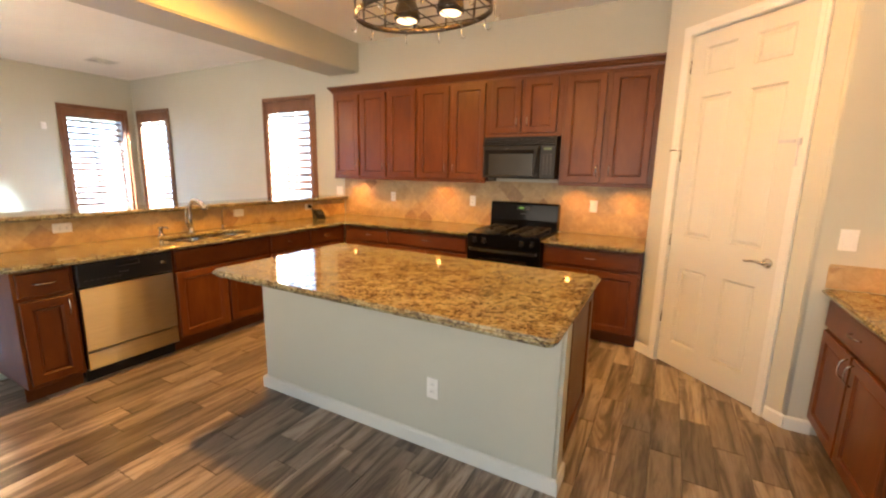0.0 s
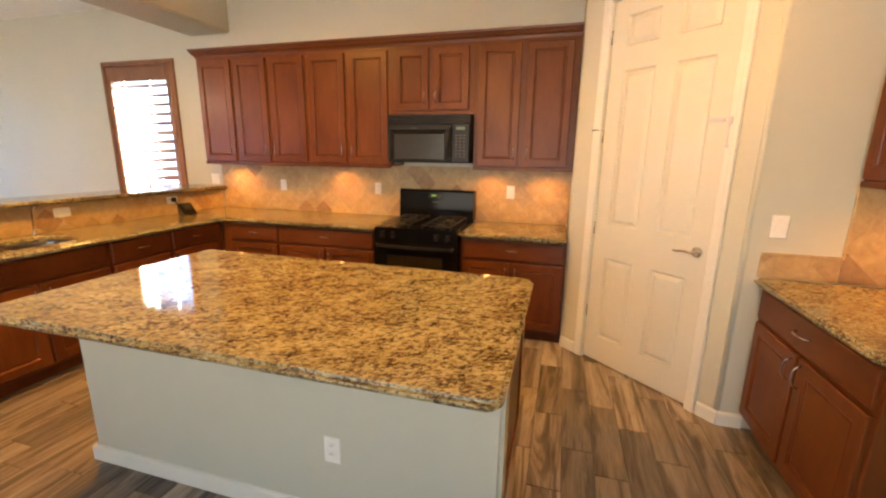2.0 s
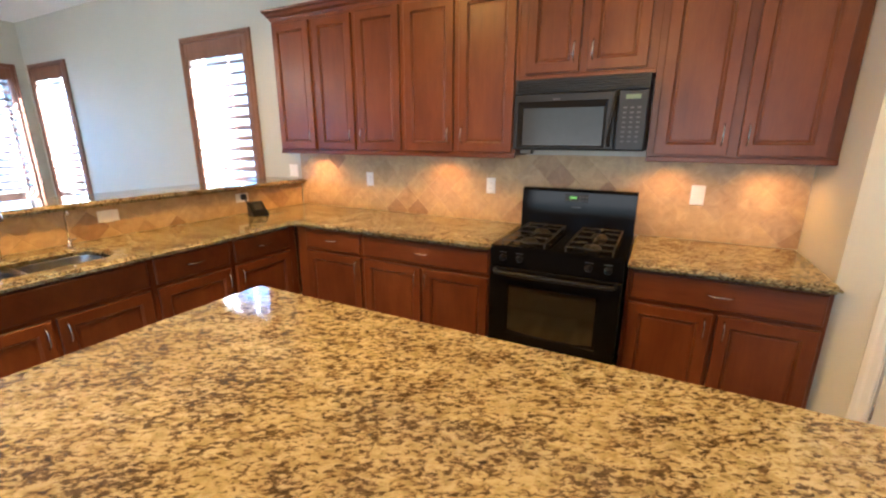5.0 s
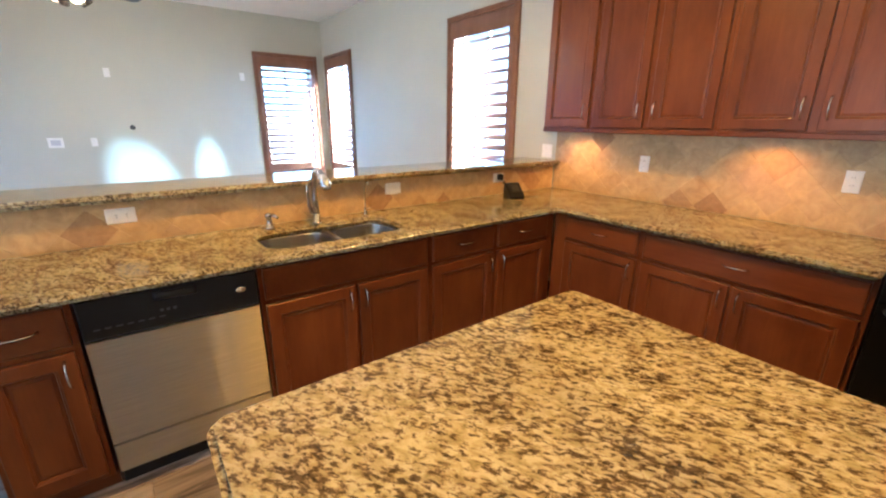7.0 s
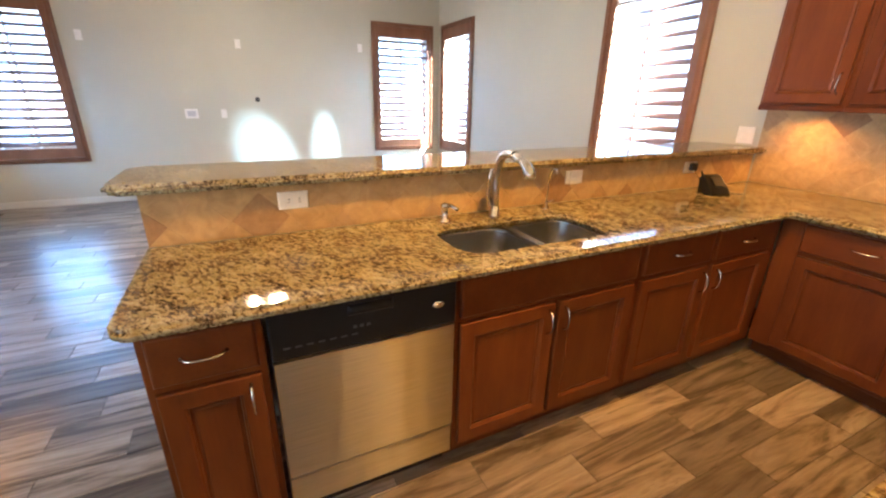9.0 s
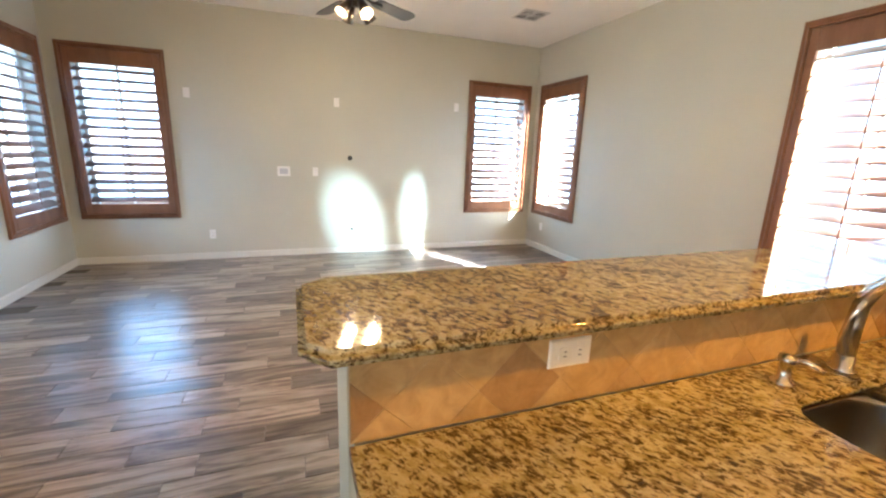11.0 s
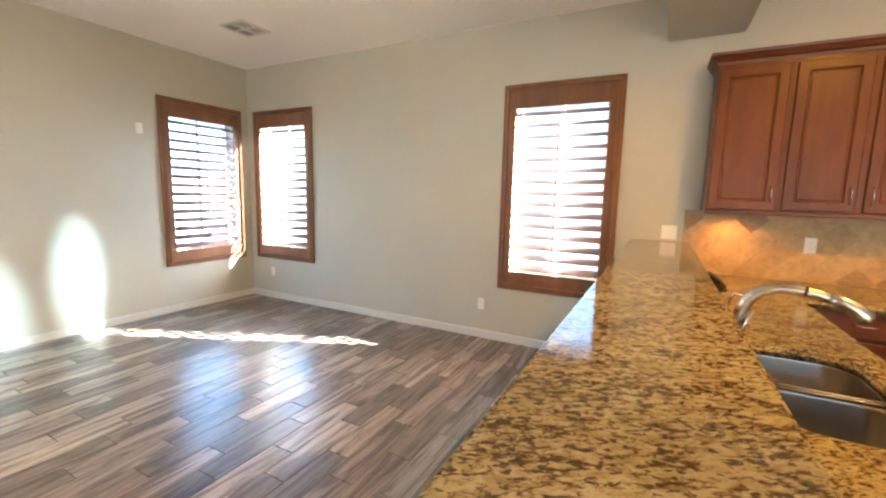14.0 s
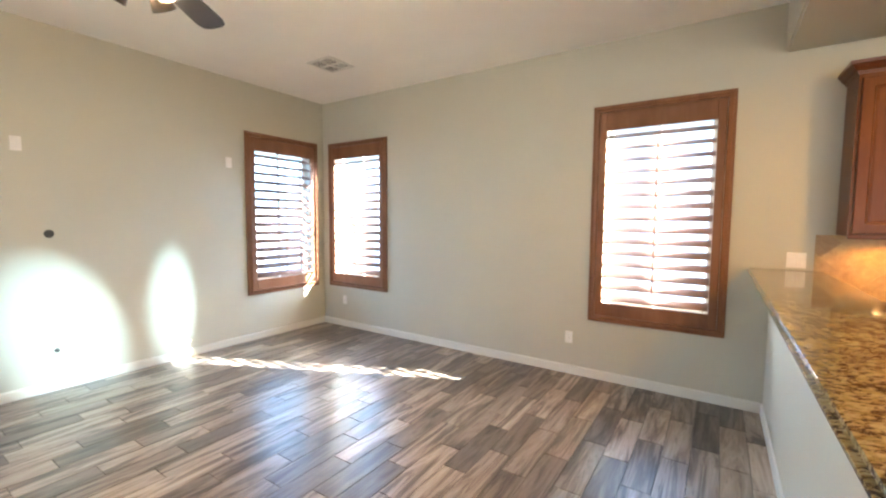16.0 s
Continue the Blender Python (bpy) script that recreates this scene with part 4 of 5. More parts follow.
def dishwasher():
    ob = thing("dishwasher", pose(FW, 1.812, 0, 0, 0, 90), "stainless steel dishwasher with a black control panel", "dishwasher")
    w = 0.305
    part("tub", box((-w, 0.012, 0.11), (w, 0.55, 0.87)), BLACKMAT, ob)
    bm = rings([rect(-w, w, 0.705, 0.866, 0.012), rect(-w, w, 0.705, 0.866, -0.020), rect(-w + 0.005, w - 0.005, 0.71, 0.861, -0.027)])
    pan = part("control_panel", bm, BLACKMAT, ob, "black control panel")
    part("latch", rings([rect(-0.075, 0.075, 0.815, 0.852, -0.0272), rect(-0.06, 0.06, 0.822, 0.846, -0.036)]), BLACKMAT, pan, "", True)
    bm = lathe([(0.022, 0), (0.022, 0.003), (0.018, 0.005)], 16)
    bmesh.ops.scale(bm, verts=bm.verts, vec=(1.0, 0.55, 1))
    bmesh.ops.rotate(bm, verts=bm.verts, matrix=Matrix.Rotation(math.pi / 2, 3, "X"))
    bmesh.ops.translate(bm, verts=bm.verts, vec=(0.235, -0.027, 0.79))
    part("badge", bm, CHROME, pan, "oval chrome badge", True)
    for i in range(7):
        part("button", box((-0.27 + i * 0.034, -0.0285, 0.745), (-0.25 + i * 0.034, -0.0268, 0.750)), GREYMARK, pan)
    for i in range(3):
        part("button", box((-0.06 + i * 0.022, -0.0285, 0.768), (-0.048 + i * 0.022, -0.0268, 0.778)), GREYMARK, pan)
    bm = rings([rect(-w, w, 0.245, 0.700, 0.012), rect(-w, w, 0.245, 0.700, -0.012), rect(-w + 0.004, w - 0.004, 0.249, 0.696, -0.022)])
    part("door", bm, STEEL, ob, "brushed steel door")
    bm = rings([rect(-w, w, 0.105, 0.238, 0.012), rect(-w, w, 0.105, 0.238, -0.008), rect(-w + 0.004, w - 0.004, 0.109, 0.234, -0.016)])
    part("access_panel", bm, STEEL, ob, "brushed steel lower panel")
    part("toe_kick", box((-w, 0.06, 0.0), (w, 0.075, 0.104)), BLACKMAT, ob)
    return ob


dishwasher()


def sink():
    ob = thing("sink", pose(-3.2525, 2.5775, COUNTER), "stainless steel double-bowl undermount sink, empty", "sink")
    cx, cy = 3.2525, -2.5775
    for a, b in ((SY0, MIDY - 0.012), (MIDY + 0.012, SY1)):
        near, far = (a - 0.015, MIDY) if a < MIDY - 0.1 else (MIDY, b + 0.015)
        loops = [[(x + cx, y + cy, -0.0385) for x, y in round_outline(SX0 - 0.015, SX1 + 0.015, near, far, 0.001)]]
        for d, z in ((0.0, -0.0385), (0.001, -0.0415), (0.003, -0.05), (0.012, -0.19), (0.03, -0.212), (0.06, -0.216)):
            loops.append([(x + cx, y + cy, z) for x, y in round_outline(SX0 - 0.004 + d, SX1 + 0.004 - d, a - 0.004 + d, b + 0.004 - d, 0.10 - min(d, 0.02))])
        part("bowl", rings(loops, cap0=False), SHADED_STEEL, ob, "", True)
        part("drain", lathe([(0.045, -0.2155), (0.045, -0.213), (0.032, -0.2125), (0.028, -0.2155)], 20, centre=((SX0 + SX1) / 2 + cx, (a + b) / 2 + cy, 0)), CHROME, ob, "", True)
    bar = box((-0.174, -0.0105, -0.040), (0.174, 0.0105, -0.020), 0.007, seg=3)
    bmesh.ops.translate(bar, verts=bar.verts, vec=(0, MIDY + cy, 0))
    # brighter metal than the bowls: the light on the divider is in its colour
    part("divider", bar, NICKEL, ob, "steel divider between the bowls, in brighter metal for its light", True)
    return ob


sink()


def faucet():
    ob = thing("faucet", pose(-3.50, 2.585, COUNTER, 0, 0, -8) @ Matrix.Diagonal((1.12, 1.0, 1.04, 1)), "brushed nickel pull-out kitchen faucet behind the sink", "faucet")
    part("base", lathe([(0.032, 0), (0.032, 0.006), (0.025, 0.014), (0.022, 0.05), (0.0, 0.052)], 20), NICKEL, ob, "", True)
    neck = [(0, 0, 0.03), (0.0, 0, 0.14), (0.005, 0, 0.20), (0.022, 0, 0.25), (0.052, 0, 0.283), (0.09, 0, 0.298), (0.135, 0, 0.300), (0.18, 0, 0.294), (0.215, 0, 0.284)]
    part("spout", tube(neck, 0.017, 14, radii=[0.021, 0.02, 0.019, 0.0185, 0.018, 0.0175, 0.017, 0.0165, 0.0165]), NICKEL, ob, "", True)
    part("collar", tube([(0.148, 0, 0.2995), (0.156, 0, 0.2985)], 0.018, 14), BRONZE, ob, "dark joint ring", True)
    part("spray_head", tube([(0.205, 0, 0.288), (0.235, 0, 0.278), (0.262, 0, 0.262), (0.279, 0, 0.243), (0.284, 0, 0.228)], 0.02, 14, radii=[0.017, 0.0195, 0.0225, 0.0235, 0.021]), NICKEL, ob, "", True)
    part("lever", tube([(0.0, 0.0, 0.05), (0.006, -0.026, 0.06), (0.006, -0.04, 0.10), (0.014, -0.044, 0.17), (0.036, -0.044, 0.225)], 0.008, 10, radii=[0.013, 0.013, 0.011, 0.009, 0.006]), NICKEL, ob, "", True)
    return ob


faucet()
sd = thing("soap_dispenser", pose(-3.50, 2.318, COUNTER) @ Matrix.Scale(1.35, 4), "small brushed nickel soap dispenser on the countertop", "soap dispenser")
part("base", lathe([(0.024, 0), (0.022, 0.008), (0.012, 0.014), (0.011, 0.045), (0.016, 0.05), (0.016, 0.062), (0.0, 0.066)], 16), NICKEL, sd, "", True)
part("nozzle", tube([(0.0, 0, 0.056), (0.03, 0.01, 0.06), (0.055, 0.02, 0.052)], 0.006, 8), NICKEL, sd, "", True)
ft = thing("filter_tap", pose(-3.50, 2.90, COUNTER), "slim chrome filtered-water tap with a curved spout", "tap")
part("base", lathe([(0.02, 0), (0.018, 0.01), (0.011, 0.018), (0.01, 0.04), (0.0, 0.042)], 16), CHROME, ft, "", True)
part("spout", tube([(0, 0, 0.03), (0.004, 0.0, 0.12), (0.012, 0, 0.19), (0.03, 0, 0.215), (0.055, 0, 0.212), (0.062, 0, 0.195)], 0.005, 8), CHROME, ft, "", True)
part("lever", tube([(0, 0, 0.038), (0.02, 0.03, 0.05)], 0.004, 6), CHROME, ft, "", True)

ph = thing("phone_charger", pose(-3.43, 4.15, COUNTER, 0, 0, -20), "black wedge-shaped cordless phone cradle with its plug and cable", "phone cradle")
wedge = [(-0.045, 0.0), (0.075, 0.0), (0.082, 0.014), (0.058, 0.045), (-0.018, 0.108), (-0.036, 0.112), (-0.05, 0.098)]
bm = rings([[(x, y, z * k) for x, z in wedge] for y, k in ((-0.062, 0.86), (-0.056, 0.98), (-0.045, 1.0), (0.045, 1.0), (0.056, 0.98), (0.062, 0.86))])
part("cradle", bm, BLACKMAT, ph)
bm = rings([[(0.066 - 0.076 * t + o * 0.6, y, 0.042 + 0.063 * t + o * 0.8) for t, y in ((0.12, -0.030), (0.12, 0.030), (0.86, 0.030), (0.86, -0.030))] for o in (0.0, 0.006)])
part("charging_well", bm, IRON, ph)
part("antenna", tube([(-0.02, -0.05, 0.07), (-0.03, -0.075, 0.135)], 0.006, 8, radii=[0.008, 0.005]), BLACKMAT, ph, "", True)
part("plug", box((-0.172, -0.075, 0.118), (-0.125, -0.028, 0.165), 0.006), BLACKMAT, ph)
part("cable", tube([(-0.13, -0.05, 0.12), (-0.11, 0.0, 0.05), (-0.08, 0.07, 0.006), (0.0, 0.095, 0.004), (0.05, 0.14, 0.004), (0.02, 0.21, 0.004)], 0.0028, 6), CABLE, ph, "", True)

# ---- lamps ----


def puck(x, y, z, power, label="small round warm puck light under the wall cabinet"):
    ob = thing("puck_light", pose(x, y, z), label, "light", "puck lights")
    part("housing", lathe([(0.034, 0.0), (0.034, -0.016), (0.027, -0.018), (0.027, -0.010), (0.0, -0.010)], 20), BRONZE, ob, "", True)
    part("lens", lathe([(0.026, -0.011), (0.024, -0.0165), (0.0, -0.018)], 20), PUCK, ob, "glowing frosted lens", True)
    lamp("puck_lamp", "SPOT", pose(x, y, z - 0.03), power, (1.0, 0.38, 0.07), radius=0.02, cone=radians(165), blend=0.8)


for px, power in ((-3.29, 18.0), (-1.98, 15.0), (-0.42, 10.0), (0.09, 10.0)):
    puck(px, 4.675, 1.43, power)
puck(1.78, 2.95, 1.43, 24.0)


def pot_rack():
    cx, cy, z = -0.75, 2.24, 2.295
    ob = thing("pot_rack_light", pose(cx, cy, z), "oval bronze pot rack with two lit downlights and empty hooks", "pot rack")
    A, B, N = 0.37, 0.255, 48

    def oval(k, s=0.0):
        a = 2 * math.pi * k / N
        return ((A + s) * math.cos(a), (B + s) * math.sin(a))
    for z0 in (0.0, 0.20):
        bm = rings([[(*oval(k, s), z0 + h) for k in range(N)] for s, h in ((0, 0), (0, 0.028), (-0.005, 0.028), (-0.005, 0), (0, 0))], None, False, False)
        part("ring", bm, BRONZE, ob, "flat bronze hoop", True)
    for i in range(7):
        x = -0.33 + i * 0.11
        y = B * math.sqrt(1 - (x / A) ** 2)
        part("grid_bar", tube([(x, -y, 0.006), (x, y, 0.006)], 0.0035, 6), BRONZE, ob, "", True)
    for i in range(4):
        y = -0.18 + i * 0.12
        x = A * math.sqrt(1 - (y / B) ** 2)
        part("grid_bar", tube([(-x, y, 0.013), (x, y, 0.013)], 0.0035, 6), BRONZE, ob, "", True)
    for k in range(0, N, 4):
        x, y = oval(k, -0.002)
        part("strap", tube([(x, y, 0.0), (x * 1.015, y * 1.015, 0.11), (x, y, 0.225)], 0.006, 6), BRONZE, ob, "", True)
    for k in (2, 6, 10, 13, 17, 22, 26, 31, 35, 39, 44):
        x, y = oval(k, 0.004)
        u = Vector((x, y, 0)).normalized()
        p = [(x, y, 0.03), (x * 1.01, y * 1.01, 0.0), (x * 1.01, y * 1.01, -0.03)]
        p += [(x + u.x * (0.017 - 0.013 * math.cos(radians(b))), y + u.y * (0.017 - 0.013 * math.cos(radians(b))), -0.03 - 0.017 * math.sin(radians(b))) for b in (45, 90, 135, 180)]
        part("hook", tube(p, 0.0035, 6), CHROME, ob, "small bright steel hook", True)
    for dx in (-0.13, 0.13):
        part("lamp_cup", lathe([(0.066, 0.012), (0.070, 0.02), (0.062, 0.07), (0.04, 0.12), (0.02, 0.15), (0.0, 0.152)], 24, centre=(dx, 0.06, 0)), BRONZE, ob, "", True)
        part("bulb", lathe([(0.0, 0.004), (0.045, 0.007), (0.062, 0.018), (0.05, 0.03), (0.0, 0.032)], 24, centre=(dx, 0.06, 0)), BULB, ob, "glowing warm reflector bulb", True)
        lamp("pot_rack_lamp", "SPOT", pose(cx + dx, cy + 0.06, z - 0.02), 28.0, WARM, radius=0.05, cone=radians(178), blend=0.12)
        # fill point added above the rack, whose own bulbs only shine down
        lamp("pot_rack_fill", "POINT", pose(cx + dx, cy, z + 0.26), 24.0, WARM, radius=0.05)
    part("housing", box((-0.22, -0.05, 0.15), (0.22, 0.05, 0.21), 0.01), BRONZE, ob)
    for dx in (-0.2, 0.2):
        part("stem", tube([(dx, 0, 0.20), (dx, 0, CEIL - z - 0.02)], 0.008, 10), BRONZE, ob, "", True)
        part("canopy", lathe([(0.015, CEIL - z - 0.04), (0.055, CEIL - z - 0.02), (0.06, CEIL - z), (0.0, CEIL - z)], 20, centre=(dx, 0, 0)), BRONZE, ob, "", True)
    return ob


pot_rack()


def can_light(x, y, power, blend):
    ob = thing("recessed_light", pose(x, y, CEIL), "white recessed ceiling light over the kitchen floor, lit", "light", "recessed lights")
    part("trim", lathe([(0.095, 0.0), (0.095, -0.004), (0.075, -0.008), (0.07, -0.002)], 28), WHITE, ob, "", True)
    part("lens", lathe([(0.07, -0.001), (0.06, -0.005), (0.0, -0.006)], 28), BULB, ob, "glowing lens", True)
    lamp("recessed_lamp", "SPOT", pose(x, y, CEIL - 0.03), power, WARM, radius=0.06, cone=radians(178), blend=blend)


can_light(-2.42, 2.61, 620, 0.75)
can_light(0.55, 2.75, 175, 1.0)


def ceiling_fan():
    cx, cy = -6.265, 1.575
    ob = thing("ceiling_fan", pose(cx, cy, 0), "black five-blade ceiling fan with a lit four-spot light kit", "ceiling fan")
    part("canopy", lathe([(0.02, 3.04), (0.065, 3.07), (0.075, CEIL), (0.0, CEIL)], 24), BRONZE, ob, "", True)
    part("downrod", tube([(0, 0, 2.75), (0, 0, 3.06)], 0.013, 10), BRONZE, ob, "", True)
    part("motor", lathe([(0.02, 2.77), (0.08, 2.755), (0.125, 2.72), (0.13, 2.66), (0.10, 2.615), (0.07, 2.60), (0.0, 2.595)], 28), BRONZE, ob, "bronze motor housing", True)
    for k in range(5):
        m = Matrix.Rotation(radians(54 + 72 * k), 4, "Z")
        out = [(0.20, -0.045), (0.24, -0.058), (0.58, -0.072), (0.63, -0.06), (0.65, -0.03), (0.65, 0.03), (0.63, 0.06), (0.58, 0.072), (0.24, 0.058), (0.20, 0.045)]
        bm = prism(out, -0.004, 0.004, 0.0015, 1)
        bmesh.ops.rotate(bm, verts=bm.verts, matrix=Matrix.Rotation(radians(-12), 3, "X"))
        bmesh.ops.translate(bm, verts=bm.verts, vec=(0, 0, 2.61))
        bmesh.ops.transform(bm, verts=bm.verts, matrix=m)
        blade = part("blade", bm, FANBLADE, ob, "glossy black blade")
        bm = tube([(0.09, 0, 2.615), (0.15, 0, 2.60), (0.27, 0, 2.602)], 0.012, 8, radii=[0.014, 0.010, 0.016])
        bmesh.ops.transform(bm, verts=bm.verts, matrix=m)
        part("blade_arm", bm, BRONZE, blade, "", True)
    part("light_hub", lathe([(0.03, 2.60), (0.055, 2.58), (0.06, 2.555), (0.045, 2.53), (0.0, 2.525)], 20), BRONZE, ob, "", True)
    for k in range(4):
        a = radians(26 + 90 * k)
        d = Vector((math.cos(a) * 0.62, math.sin(a) * 0.62, -0.78)).normalized()
        o = Vector((math.cos(a) * 0.055, math.sin(a) * 0.055, 2.55))
        q = d.to_track_quat("Z", "Y").to_matrix().to_4x4()
        bm = lathe([(0.012, -0.01), (0.026, 0.0), (0.036, 0.06), (0.052, 0.122), (0.049, 0.122), (0.034, 0.06), (0.0, 0.055)], 16)
        bmesh.ops.transform(bm, verts=bm.verts, matrix=Matrix.Translation(o) @ q)
        shade = part("spot_shade", bm, BRONZE, ob, "", True)
        bm = lathe([(0.030, 0.065), (0.044, 0.106), (0.036, 0.117), (0.0, 0.12)], 16)
        bmesh.ops.transform(bm, verts=bm.verts, matrix=Matrix.Translation(o) @ q)
        part("bulb", bm, BULB, shade, "glowing warm bulb", True)
        e = o + d * 0.145 + Vector((cx, cy, 0))
        lamp("fan_lamp", "POINT", pose(*e), 54.0, (1.0, 0.70, 0.42), radius=0.04)
    return ob


ceiling_fan()


def vent(m, label):
    """Ceiling register, four louvred quarters; faces down."""
    ob = thing("ceiling_vent", m, label, "vent")
    def sq(r, z):
        return [(-r, -r, z), (r, -r, z), (r, r, z), (-r, r, z)]
    part("frame", rings([sq(0.175, 0), sq(0.175, -0.004), sq(0.165, -0.010), sq(0.142, -0.010), sq(0.14, -0.002)], cap0=False, cap1=False), WHITE, ob)
    # no hole is cut: a dark sheet carries the shade behind the louvres
    part("duct", box((-0.14, -0.14, -0.003), (0.14, 0.14, -0.001)), SLOT, ob, "flat dark sheet standing in for shade in the duct")
    part("cross_bar", box((-0.14, -0.008, -0.012), (0.14, 0.008, -0.003)), WHITE, ob)
    part("cross_bar", box((-0.008, -0.14, -0.0125), (0.008, 0.14, -0.003)), WHITE, ob)
    for qx in (-1, 1):
        for qy in (-1, 1):
            for i in range(4):
                p = 0.026 + i * 0.032
                bm = box((0.010, -0.0008, -0.004), (0.136, 0.0008, 0.004))
                bmesh.ops.rotate(bm, verts=bm.verts, matrix=Matrix.Rotation(radians(28 if qx * qy > 0 else -28), 3, "X"))
                bmesh.ops.translate(bm, verts=bm.verts, vec=(0, p, -0.009))
                bmesh.ops.scale(bm, verts=bm.verts, vec=(qx, qy, 1))
                if qx * qy < 0:
                    bmesh.ops.transform(bm, verts=bm.verts, matrix=Matrix(((0, -1, 0, 0), (-1, 0, 0, 0), (0, 0, 1, 0), (0, 0, 0, 1))))
                part("louvre", bm, WHITE, ob)
    return ob


vent(pose(-7.68, 3.855, CEIL), "white four-way ceiling air register")

# ---- backsplash tiles, set as diamonds ----
TILE = 0.152


def clip(poly, lo, hi):
    """Cut a polygon to the rectangle lo..hi."""
    for ax in (0, 1):
        for sign, lim in ((1, lo[ax]), (-1, -hi[ax])):
            out = []
            for i, p in enumerate(poly):
                q = poly[i - 1]
                fp, fq = sign * p[ax] - lim, sign * q[ax] - lim
                if (fp >= 0) != (fq >= 0):
                    s = fq / (fq - fp)
                    out.append((q[0] + (p[0] - q[0]) * s, q[1] + (p[1] - q[1]) * s))
                if fp >= 0:
                    out.append(p)
            poly = out
            if len(poly) < 3:
                return []
    return poly


def tile_mesh(poly, t=0.0032, e=0.0012):
    c = (sum(p[0] for p in poly) / len(poly), sum(p[1] for p in poly) / len(poly))
    def inset(d):
        out = []
        for p in poly:
            v = Vector((c[0] - p[0], c[1] - p[1]))
            k = min(1.0, d / max(v.length, 1e-6))
            out.append((p[0] + v.x * k, p[1] + v.y * k))
        return out
    b = inset(0.0)
    f = inset(e * 1.4)
    return rings([[(x, 0, z) for x, z in b], [(x, -t + e, z) for x, z in b], [(x, -t, z) for x, z in f]], cap0=False)


def tiled(name, m, areas, label, phase=(0.0, 0.0)):
    """Diamond tiles on a wall face in its own frame (x along, z up, facing -y), cut to rectangles (x0, x1, z0, z1)."""
    bm = bmesh.new()
    for x0, x1, z0, z1 in areas:
        box((x0, -0.004, z0), (x1, 0.0, z1), bm=bm)
    ob = piece(name, bm, GROUT, m, label, "backsplash", "", "structure")
    half = TILE / math.sqrt(2)
    h = half - 0.0004
    whole = to_mesh("tile", tile_mesh([(-h, 0), (0, -h), (h, 0), (0, h)]), TRAVERTINE)
    for x0, x1, z0, z1 in areas:
        i0, i1 = int((x0 - phase[0]) / half) - 2, int((x1 - phase[0]) / half) + 2
        j0, j1 = int((z0 - phase[1]) / half) - 2, int((z1 - phase[1]) / half) + 2
        for i in range(i0, i1 + 1):
            for j in range(j0, j1 + 1):
                if (i + j) % 2:
                    continue
                cx, cz = phase[0] + i * half, phase[1] + j * half
                poly = [(cx - h, cz), (cx, cz - h), (cx + h, cz), (cx, cz + h)]
                cut = clip(poly, (x0 + 0.001, z0 + 0.001), (x1 - 0.001, z1 - 0.001))
                if len(cut) < 3:
                    continue
                area = abs(sum(cut[k - 1][0] * cut[k][1] - cut[k][0] * cut[k - 1][1] for k in range(len(cut)))) / 2
                if area < 2e-4:
                    continue
                if abs(area - 2 * h * h) < 1e-6:
                    t = part("tile", whole, TRAVERTINE, ob)
                    t.matrix_basis = pose(cx, -0.004, cz)
                else:
                    t = part("tile", tile_mesh([(p[0] - cx, p[1] - cz) for p in cut]), TRAVERTINE, ob)
                    t.matrix_basis = pose(cx, -0.004, cz)
    return ob


tiled("backsplash_north", pose(0, NORTH - 0.0005, 0), [(-3.598, 0.298, COUNTER - 0.001, 1.428)], "tumbled travertine backsplash laid in diamonds, mixed beige and brown", (-0.879, 1.262))
tiled("backsplash_bar", pose(-3.611, 0, 0, 0, 0, 90), [(1.157, NORTH - 0.014, COUNTER - 0.001, BAR - 0.041)], "low travertine backsplash under the bar top, laid in diamonds", (1.335, 0.985))
tiled("backsplash_east", pose(EAST - 0.0005, 0, 0, 0, 0, -90), [(-3.37, -2.41, COUNTER - 0.001, 1.428)], "travertine backsplash behind the short counter, laid in diamonds", (-3.2, 1.0))
tiled("backsplash_side", pose(0, 3.3845, 0), [(1.275, 1.634, COUNTER - 0.001, 1.040), (1.636, EAST - 0.0085, COUNTER - 0.001, 1.428)], "stepped travertine side splash at the short counter", (1.40, 1.0))

# pencil trim along the stepped edge of the side splash
trim = box((1.276, 3.372, 1.040), (1.640, 3.3845, 1.054), 0.004)
box((1.628, 3.372, 1.054), (1.642, 3.3845, 1.428), 0.004, trim)
piece("trim_side_splash", trim, TRAVERTINE, pose(0, 0, 0), "slim travertine pencil trim edging the stepped splash", "trim", "", "structure")

# ---- floor planks ----
PW, PL, GAP = 0.159, 0.613, 0.003
floor = piece("floor", box((WEST - 0.02, NOOK - 0.02, -0.10), (EAST + 0.02, NORTH + 0.02, -0.004)), FLOORGROUT, pose(0, 0, 0), "wood-look porcelain plank floor in mixed grey and brown tones", "floor", "", "structure")


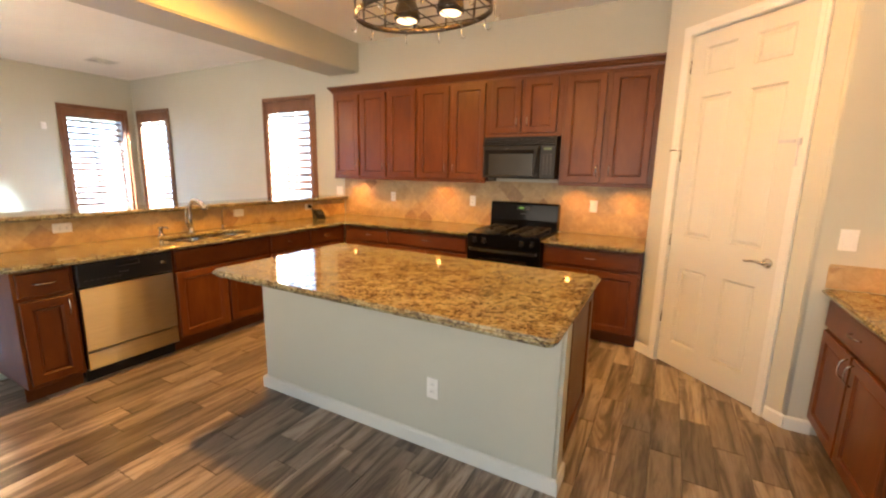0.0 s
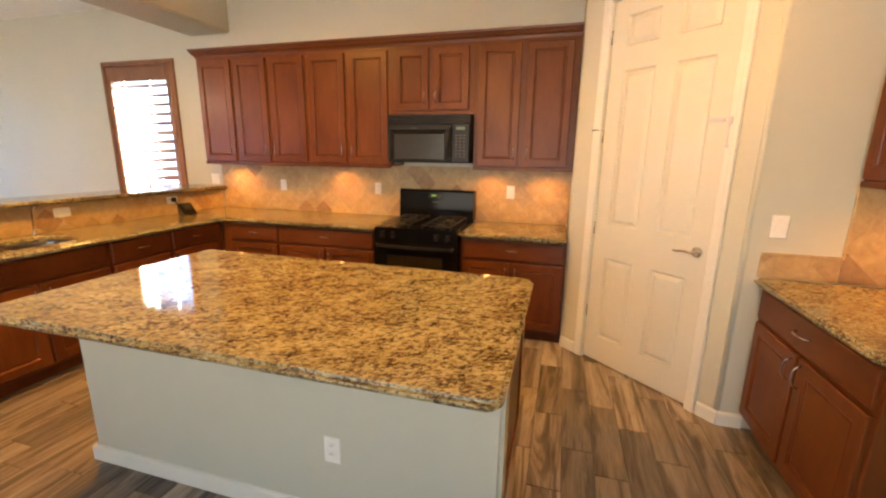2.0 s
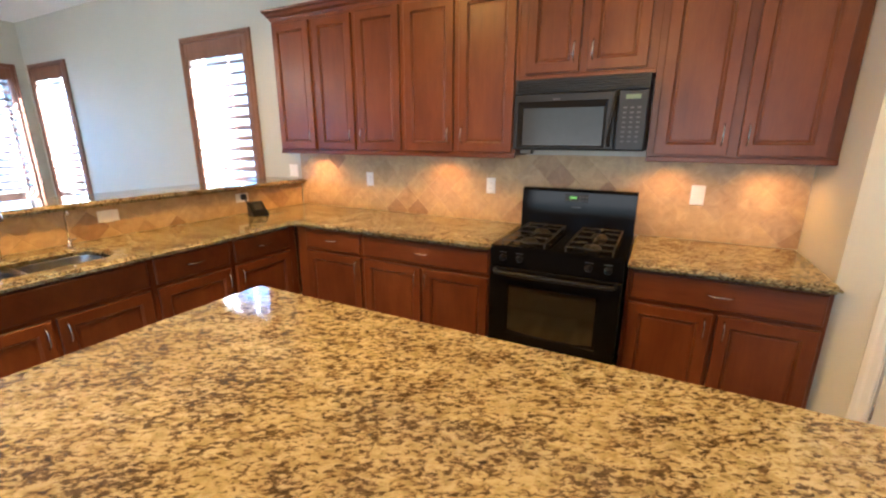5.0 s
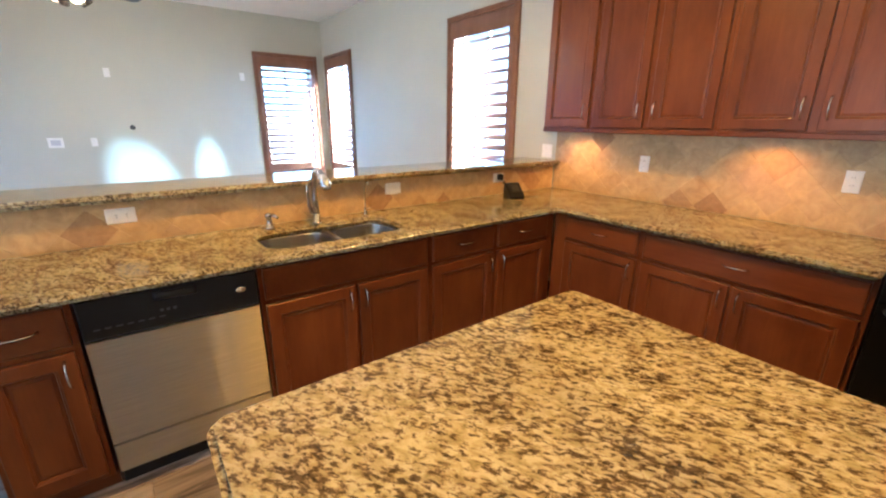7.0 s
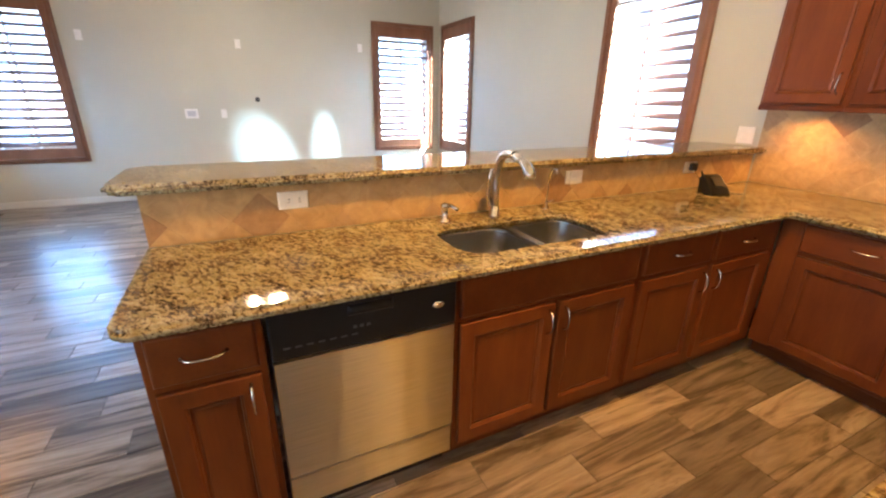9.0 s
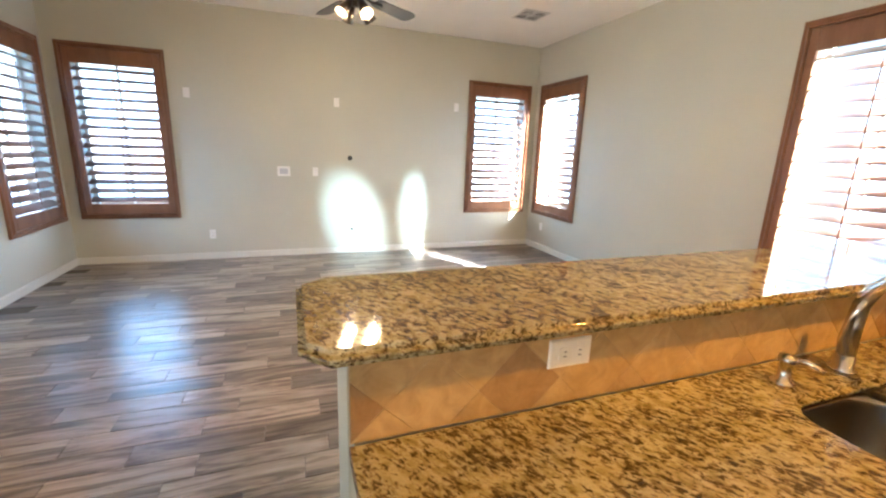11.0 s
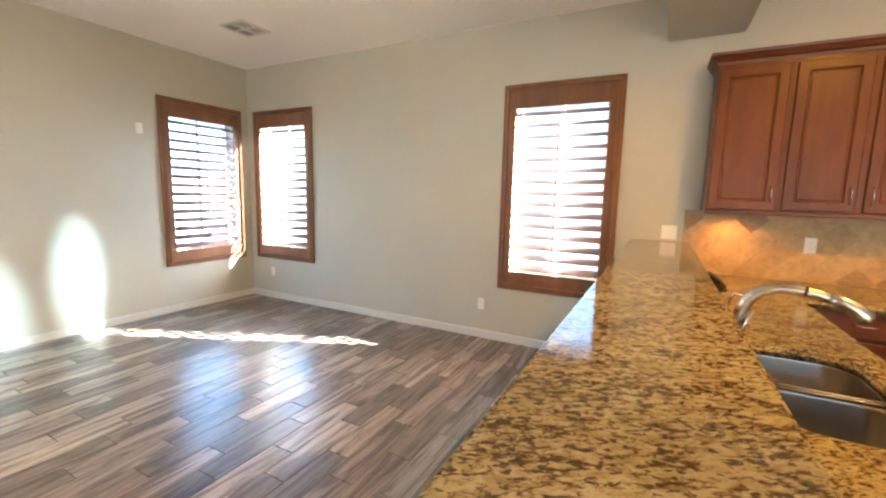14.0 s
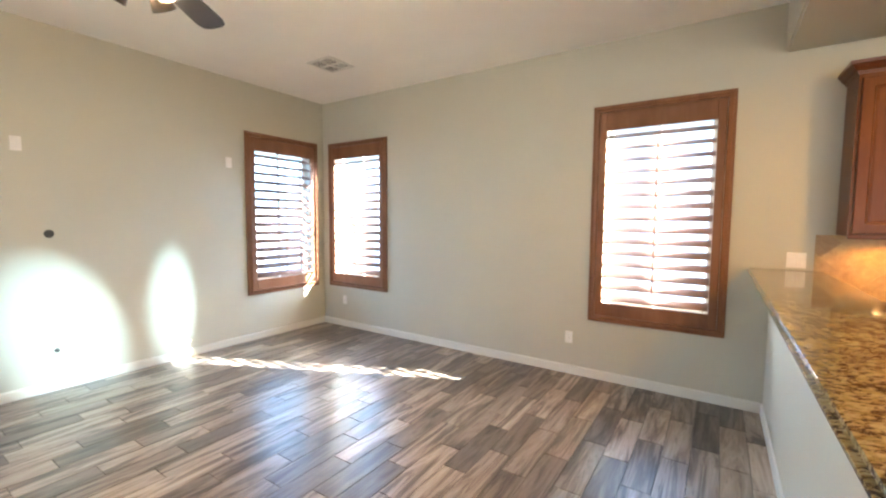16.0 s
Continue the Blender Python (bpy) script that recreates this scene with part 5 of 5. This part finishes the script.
def plank_verts(w, ln):
    e = 0.0015
    return ([(-w / 2, -ln / 2, -0.004), (w / 2, -ln / 2, -0.004), (w / 2, ln / 2, -0.004), (-w / 2, ln / 2, -0.004),
             (-w / 2 + e, -ln / 2 + e, 0.0), (w / 2 - e, -ln / 2 + e, 0.0), (w / 2 - e, ln / 2 - e, 0.0), (-w / 2 + e, ln / 2 - e, 0.0)],
            [(4, 5, 6, 7), (0, 1, 5, 4), (1, 2, 6, 5), (2, 3, 7, 6), (3, 0, 4, 7)])


def plank_mesh(w, ln):
    v, f = plank_verts(w, ln)
    me = bpy.data.meshes.new("plank")
    me.from_pydata(v, [], f)
    me.materials.append(PLANK)
    return me


rng = random.Random(7)
whole_plank = plank_mesh(PW - GAP, PL - GAP)
near, far_v, far_f = [], [], []
cols = int((EAST - WEST) / PW) + 2
for i in range(cols):
    xa, xb = max(WEST, WEST - 0.069 + i * PW), min(WEST - 0.069 + (i + 1) * PW, EAST)
    y = NOOK - PL * ((i * 0.37 + rng.choice((0.0, 0.11, 0.22, 0.05))) % 1.0)
    while y < NORTH:
        ya, yb = max(y, NOOK), min(y + PL, NORTH)
        y += PL
        if yb - ya < 0.03 or xb - xa < 0.03:
            continue
        cx, cy = (xa + xb) / 2, (ya + yb) / 2
        if cy < SOUTH and cx < -3.7:
            continue
        # hidden under cabinets
        if (-3.6 < cx < -3.1 and cy > 1.6) or (-1.85 < cx < 0.0 and 2.4 < cy < 2.7 and ya > 2.2) or cy > 4.6 and cx > -3.6:
            continue
        near.append((cx, cy, xb - xa, yb - ya))
# the planks that the walk passes nearest: the kitchen aisle and the strip beyond the bar
def rank(p):
    x, y = p[0], p[1]
    return min(math.hypot((x + 1.2) * 0.6, y - 2.2), math.hypot((x + 5.5) * 0.7, y - 2.6))


near.sort(key=rank)
for k, (cx, cy, w, ln) in enumerate(near):
    if k < 300:
        full = abs(w - PW) < 1e-6 and abs(ln - PL) < 1e-6
        ob = part("plank", whole_plank if full else plank_mesh(w - GAP, ln - GAP), PLANK, floor)
        ob.matrix_basis = pose(cx, cy, 0)
    else:
        v, f = plank_verts(w - GAP, ln - GAP)
        b = len(far_v)
        far_v += [(x + cx, y + cy, z) for x, y, z in v]
        far_f += [tuple(q + b for q in face) for face in f]
me = bpy.data.meshes.new("planks")
me.from_pydata(far_v, [], far_f)
me.materials.append(PLANK_FAR)
part("planks", me, PLANK_FAR, floor, "wood-look porcelain planks", kind="stuff")
